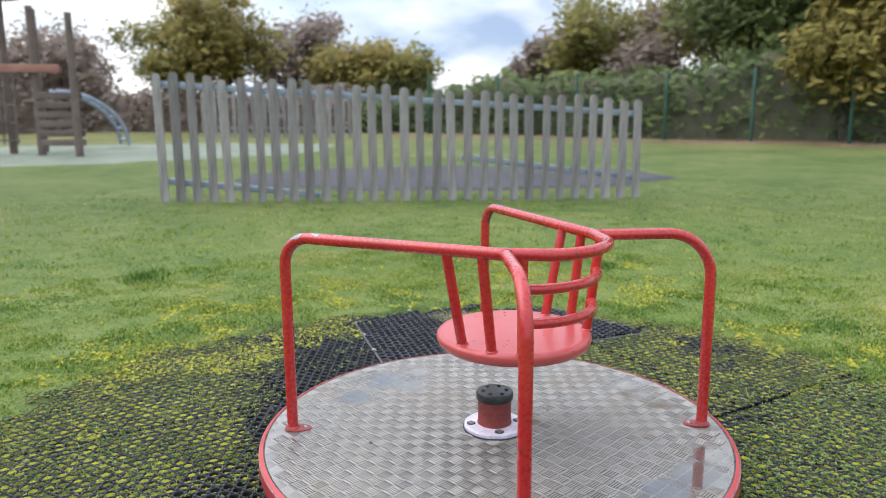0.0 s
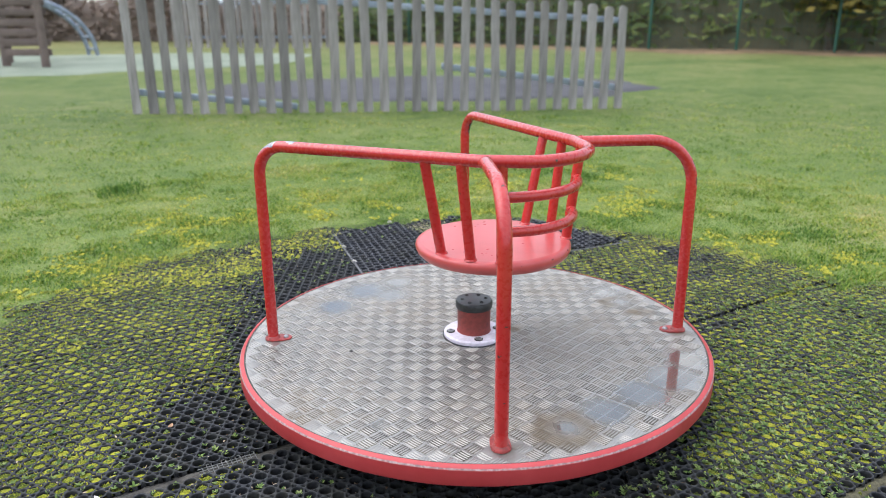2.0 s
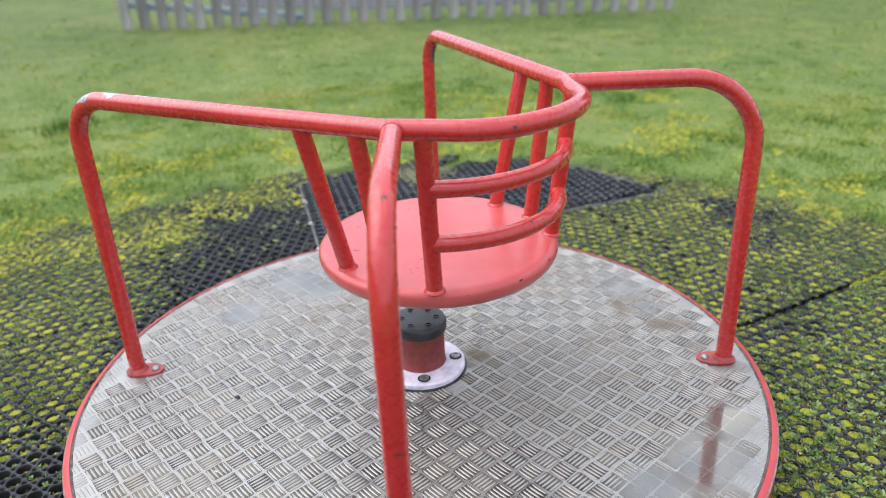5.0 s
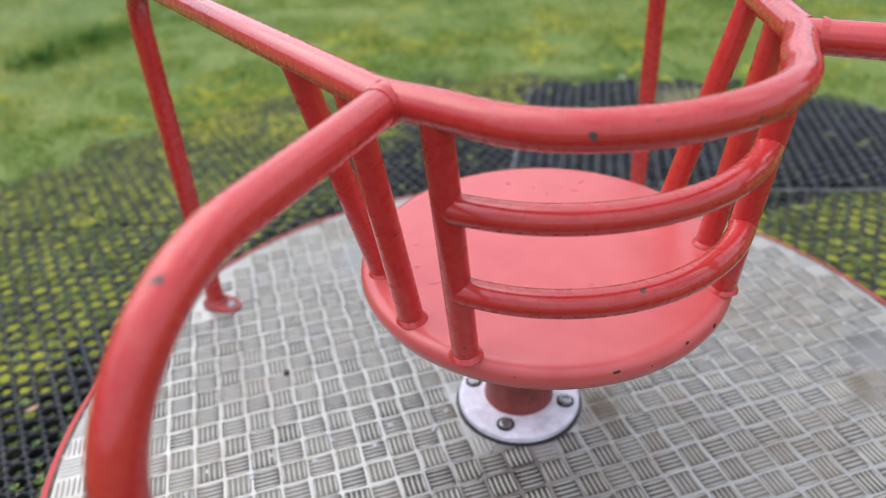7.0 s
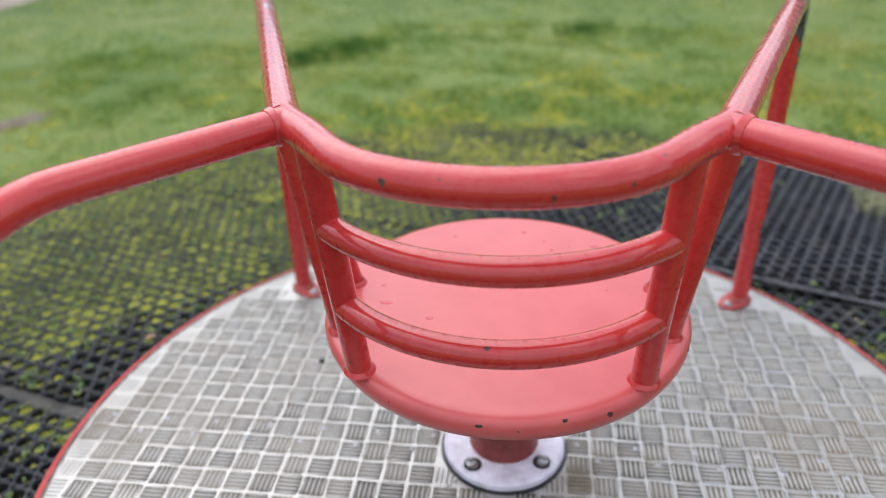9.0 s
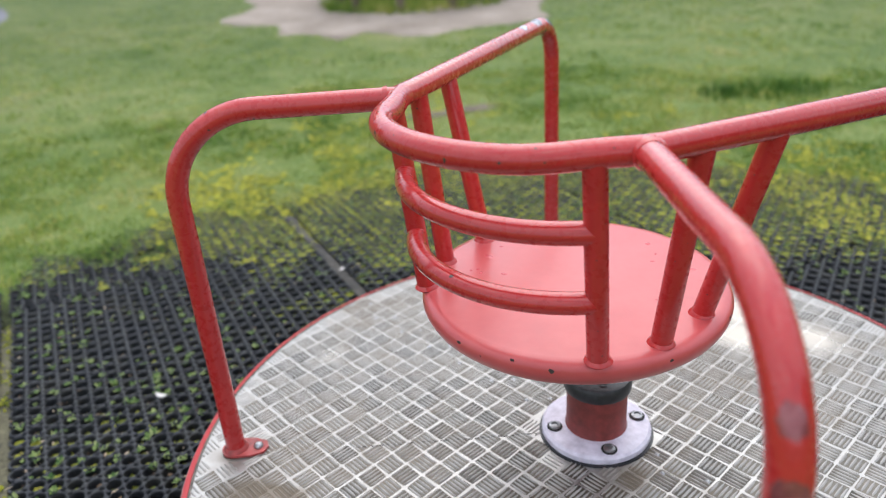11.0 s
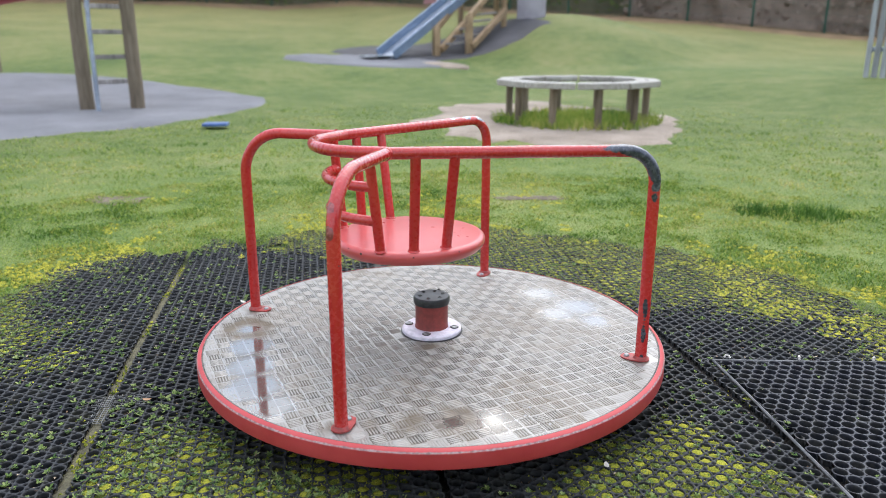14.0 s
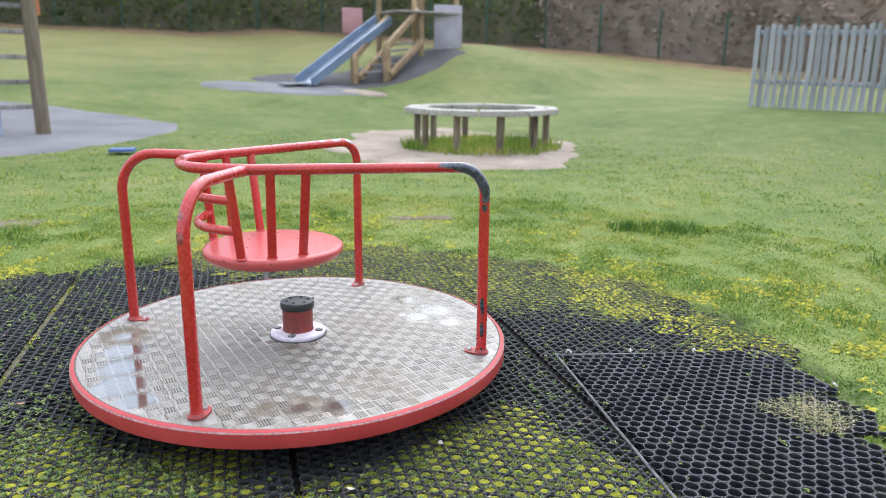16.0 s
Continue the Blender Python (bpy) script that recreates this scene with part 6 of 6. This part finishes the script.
# ---- slide on the bank ----
def slide_on_bank():
    ob = thing("slide", (-14.27, 5.4, ground_height(-14.27, 5.4)), "long steel slide coming down a grass bank", "slide")
    z0 = ob.location.z
    a, b, c = Vector((0, 0, 0.12)), Vector((-1.40, 2.65, 1.60)), Vector((-0.35, -0.30, 0.05)) * 0
    way = (b - a).normalized()
    side = Vector((way.y, -way.x, 0)).normalized()
    up = side.cross(way)
    if up.z < 0:
        up = -up

    def plate(name, s0, s1, o0, o1, thick, material, label=""):
        bm = bmesh.new()
        vs = []
        for s in (s0, s1):
            for o in (o0, o1):
                for t in (0, thick):
                    vs.append(bm.verts.new(a + way * s + side * o[0] + up * (o[1] + t)))
        bmesh.ops.convex_hull(bm, input=vs)
        part(name, bm, material, ob, label, smooth=False)

    length = (b - a).length
    plate("chute_bed", -0.2, length, (-0.22, 0.0), (0.22, 0.0), 0.015, CHUTE, "shiny steel chute")
    plate("side_wall", -0.1, length + 0.1, (-0.26, -0.06), (-0.22, -0.06), 0.24, BLUE_STEEL, "blue-grey slide wall")
    plate("side_wall", -0.1, length + 0.1, (0.22, -0.06), (0.26, -0.06), 0.20, BLUE_STEEL, "blue-grey slide wall")
    part("runout", box_bm(-0.20, 0.22, -0.65, 0.02, 0.08, 0.11, 0.004), CHUTE, ob)


BLUE_STEEL = simple_mat("blue_grey_painted_steel", (0.10, 0.15, 0.23), (0.20, 0.27, 0.38), 3.0, (0.35, 0.55), 0.2)
slide_on_bank()


def slide_tower():
    x0, y0 = -15.73, 8.81
    ob = thing("slide_tower", (x0, y0, ground_height(x0, y0)), "timber tower with sloping beams at the slide's top", "play tower")
    z0 = ob.location.z

    def at(x, y, z):
        return Vector((x + 0.18 - x0, y - 0.09 - y0, z + rise(x, y) - z0))

    for x, y in ((-16.4, 8.3), (-15.4, 9.05), (-16.6, 9.5), (-15.5, 10.2)):
        part("post", tube_bm([at(x, y, 0.4), at(x, y, 3.6)], 0.075, 10), TAN_WOOD, ob)
    for k in range(7):
        part("deck_board", box_bm(-0.75 + 0.2 * k, -0.56 + 0.2 * k, -0.6, 1.25, 1.12, 1.17, 0.004), OLD_WOOD, ob)
    for p, q in (((-14.5, 7.6, 1.29), (-15.55, 9.1, 2.25)), ((-14.31, 7.58, 0.60), (-15.35, 9.08, 1.46)), ((-14.68, 6.93, 0.52), (-15.6, 8.3, 1.40)), ((-14.84, 6.87, 1.0), (-16.0, 8.4, 2.05))):
        part("sloping_beam", beam_bm(at(*p), at(*q), 0.10, 0.15, 0.01), TAN_WOOD, ob, "pale timber beam")
    for x, y, z in ((-14.78, 6.84, 1.05), (-14.42, 7.54, 1.32)):
        part("short_post", beam_bm(at(x, y, 0.30), at(x, y, z), 0.15, 0.15, 0.01), TAN_WOOD, ob)
    for k in range(5):
        s = (k + 0.5) / 5
        part("step", beam_bm(at(-14.72 - 0.9 * s, 6.95 + 1.35 * s, 0.56 + 0.85 * s), at(-14.36 - 0.9 * s, 7.5 + 1.35 * s, 0.62 + 0.85 * s), 0.20, 0.05, 0.005), OLD_WOOD, ob)
    part("end_panel", beam_bm(at(-15.53, 9.52, 1.80), at(-15.28, 10.24, 1.80), 0.04, 1.15, 0.004), GREY_PANEL, ob, "pale grey-lilac panel")
    part("back_panel", beam_bm(at(-16.9, 7.45, 1.95), at(-16.7, 7.95, 1.95), 0.04, 0.66, 0.004), PINK_PANEL, ob, "faded pink panel")


PINK_PANEL = simple_mat("faded_pink_panel", (0.40, 0.19, 0.20), (0.55, 0.30, 0.31), 3.0, (0.5, 0.7))
slide_tower()


# ---- far climbing frame ----
def far_frame():
    x0, y0 = 3.44, 15.54
    ob = thing("rope_frame", (x0, y0, ground_height(x0, y0)), "tall brown timber climbing frame with rope and a faded red beam", "climbing frame")
    for x, y, h in ((-0.62, 0.55, 3.25), (-0.30, -0.25, 3.0), (0.20, -0.95, 2.85), (0.55, 0.10, 2.7), (-1.5, 0.9, 3.1), (-1.05, 0.3, 2.9), (0.0, 0.6, 3.05)):
        part("post", tube_bm([(x, y, -0.1), (x + 0.03, y, h)], 0.075, 10, True, [1.1, 0.9]), BROWN_SLAT, ob)
    part("roof_cap", lathe_bm([(0, 0.18), (0.16, 0.12), (0.42, -0.02), (0.44, -0.08), (0.36, -0.10), (0, -0.08)], 20), DARK_STEEL, ob, "dark moulded cap").location = (-0.62, 0.55, 3.28)
    part("cross_beam", beam_bm((-1.5, 0.9, 1.80), (0.05, -0.75, 1.76), 0.10, 0.16, 0.01), FADED_RED, ob, "faded red beam")
    for k in range(6):
        z = 0.28 + 0.19 * k
        part("slat", beam_bm((-0.35, -0.27, z), (0.36, -0.92, z), 0.035, 0.13, 0.006), BROWN_SLAT, ob)
    for k in range(5):
        part("rope", tube_bm([(-1.45 + 0.2 * k, 0.85 - 0.2 * k, 0.25), (-1.40 + 0.2 * k, 0.82 - 0.2 * k, 1.78)], 0.018, 6), BROWN_SLAT, ob)
    for k in range(4):
        part("rope", tube_bm([(-1.5, 0.9, 0.35 + 0.36 * k), (-0.62, 0.0, 0.33 + 0.36 * k)], 0.018, 6), BROWN_SLAT, ob)
    pts = [Vector((0.45 + 1.5 * math.sin(math.pi * k / 14 * 0.5) , 0.9, 1.25 * math.cos(math.pi * k / 14 * 0.5) + 0.1)) for k in range(15)]
    for off in (0.0, 0.5):
        part("arch_rail", tube_bm([p + Vector((0, off, 0)) for p in pts], 0.05, 8), GALV, ob, "blue-grey arched rail")
    for p in pts[1::2]:
        part("arch_rung", tube_bm([p, p + Vector((0, 0.5, 0))], 0.03, 8), GALV, ob)


FADED_RED = simple_mat("faded_red_beam", (0.26, 0.12, 0.09), (0.40, 0.20, 0.15), 3.0, (0.6, 0.8))
BROWN_SLAT = simple_mat("red_brown_slat", (0.105, 0.078, 0.066), (0.20, 0.150, 0.128), 3.0, (0.6, 0.85), 0.0, 0.3, 0.003, 30.0, 0.2)
far_frame()


# ---- small litter ----
def leaf_piece(at, size, turn, material, label):
    bm = bmesh.new()
    out = [(1.0, 0), (0.6, 0.32), (0, 0.45), (-0.6, 0.3), (-1.0, 0), (-0.55, -0.35), (0.05, -0.42), (0.6, -0.3)]
    top = [bm.verts.new((size * x, size * y, 0.002 + size * 0.25 * (x * x + y * y))) for x, y in out]
    mid = bm.verts.new((0, 0, 0.001))
    for k in range(8):
        bm.faces.new((mid, top[k], top[(k + 1) % 8]))
    g = bmesh.ops.extrude_face_region(bm, geom=bm.faces[:])
    bmesh.ops.translate(bm, verts=[v for v in g["geom"] if isinstance(v, bmesh.types.BMVert)], vec=(0, 0, 0.0012))
    bmesh.ops.recalc_face_normals(bm, faces=bm.faces)
    ob = part("fallen_leaf", bm, material)
    ob.matrix_basis = pose(*at, random.uniform(-8, 8), random.uniform(-8, 8), turn)
    tagged(ob, label, "leaf")


PALE_LEAF = simple_mat("pale_dry_leaf", (0.50, 0.46, 0.42), (0.72, 0.68, 0.64), 30.0, (0.6, 0.8))
TAN_LEAF = simple_mat("tan_dry_leaf", (0.30, 0.16, 0.08), (0.46, 0.28, 0.16), 30.0, (0.6, 0.8))
for x, y, size, matl, words in ((0.703, 0.166, 0.016, PALE_LEAF, "pale dry leaf on the rubber mat"), (-0.905, -0.441, 0.016, PALE_LEAF, "pale dry leaf on the rubber mat"),
                                (0.791, -0.152, 0.012, PALE_LEAF, "pale dry leaf on the rubber mat"), (-0.83, 0.409, 0.014, TAN_LEAF, "tan dry leaf on the rubber mat"),
                                (-1.106, 0.228, 0.012, PALE_LEAF, "pale chip on the rubber mat"), (-0.17, -0.86, 0.014, TAN_LEAF, "tan dry leaf on the rubber mat")):
    leaf_piece((x, y, 0.012), size, random.uniform(0, 360), matl, words)
for x, y in ((0.345, 0.945), (0.456, 1.160), (0.57, 1.38), (1.03, 1.55)):
    pin = part("mat_tie", tube_bm([(-0.009, 0, 0), (-0.005, 0.004, 0.007), (0.004, 0.001, 0.008), (0.010, -0.003, 0.001)], 0.0035, 8), PALE_LEAF)
    pin.matrix_basis = pose(x, y, 0.012, 0, 0, random.uniform(0, 180))
    tagged(pin, "white plastic tie on the mat's edge", "cable tie", "ties of the newer mat")
loop_tie = part("mat_tie", tube_bm([(0.012 * math.cos(a), 0.009 * math.sin(a), 0.004 + 0.004 * math.sin(a)) for a in (0.3 * k for k in range(18))], 0.0022, 6), EDGE)
loop_tie.matrix_basis = pose(0.325, 0.865, 0.004)
tagged(loop_tie, "white plastic tie looped at the mat's corner", "cable tie", "ties of the newer mat")
speck = part("grit_speck", lathe_bm([(0, 0.004), (0.005, 0.003), (0.006, 0.0), (0, -0.001)], 8), DARK_STEEL)
speck.location = (-0.348, 0.187, TOP + 0.001)
tagged(speck, "dark speck of grit on the platform", "grit")
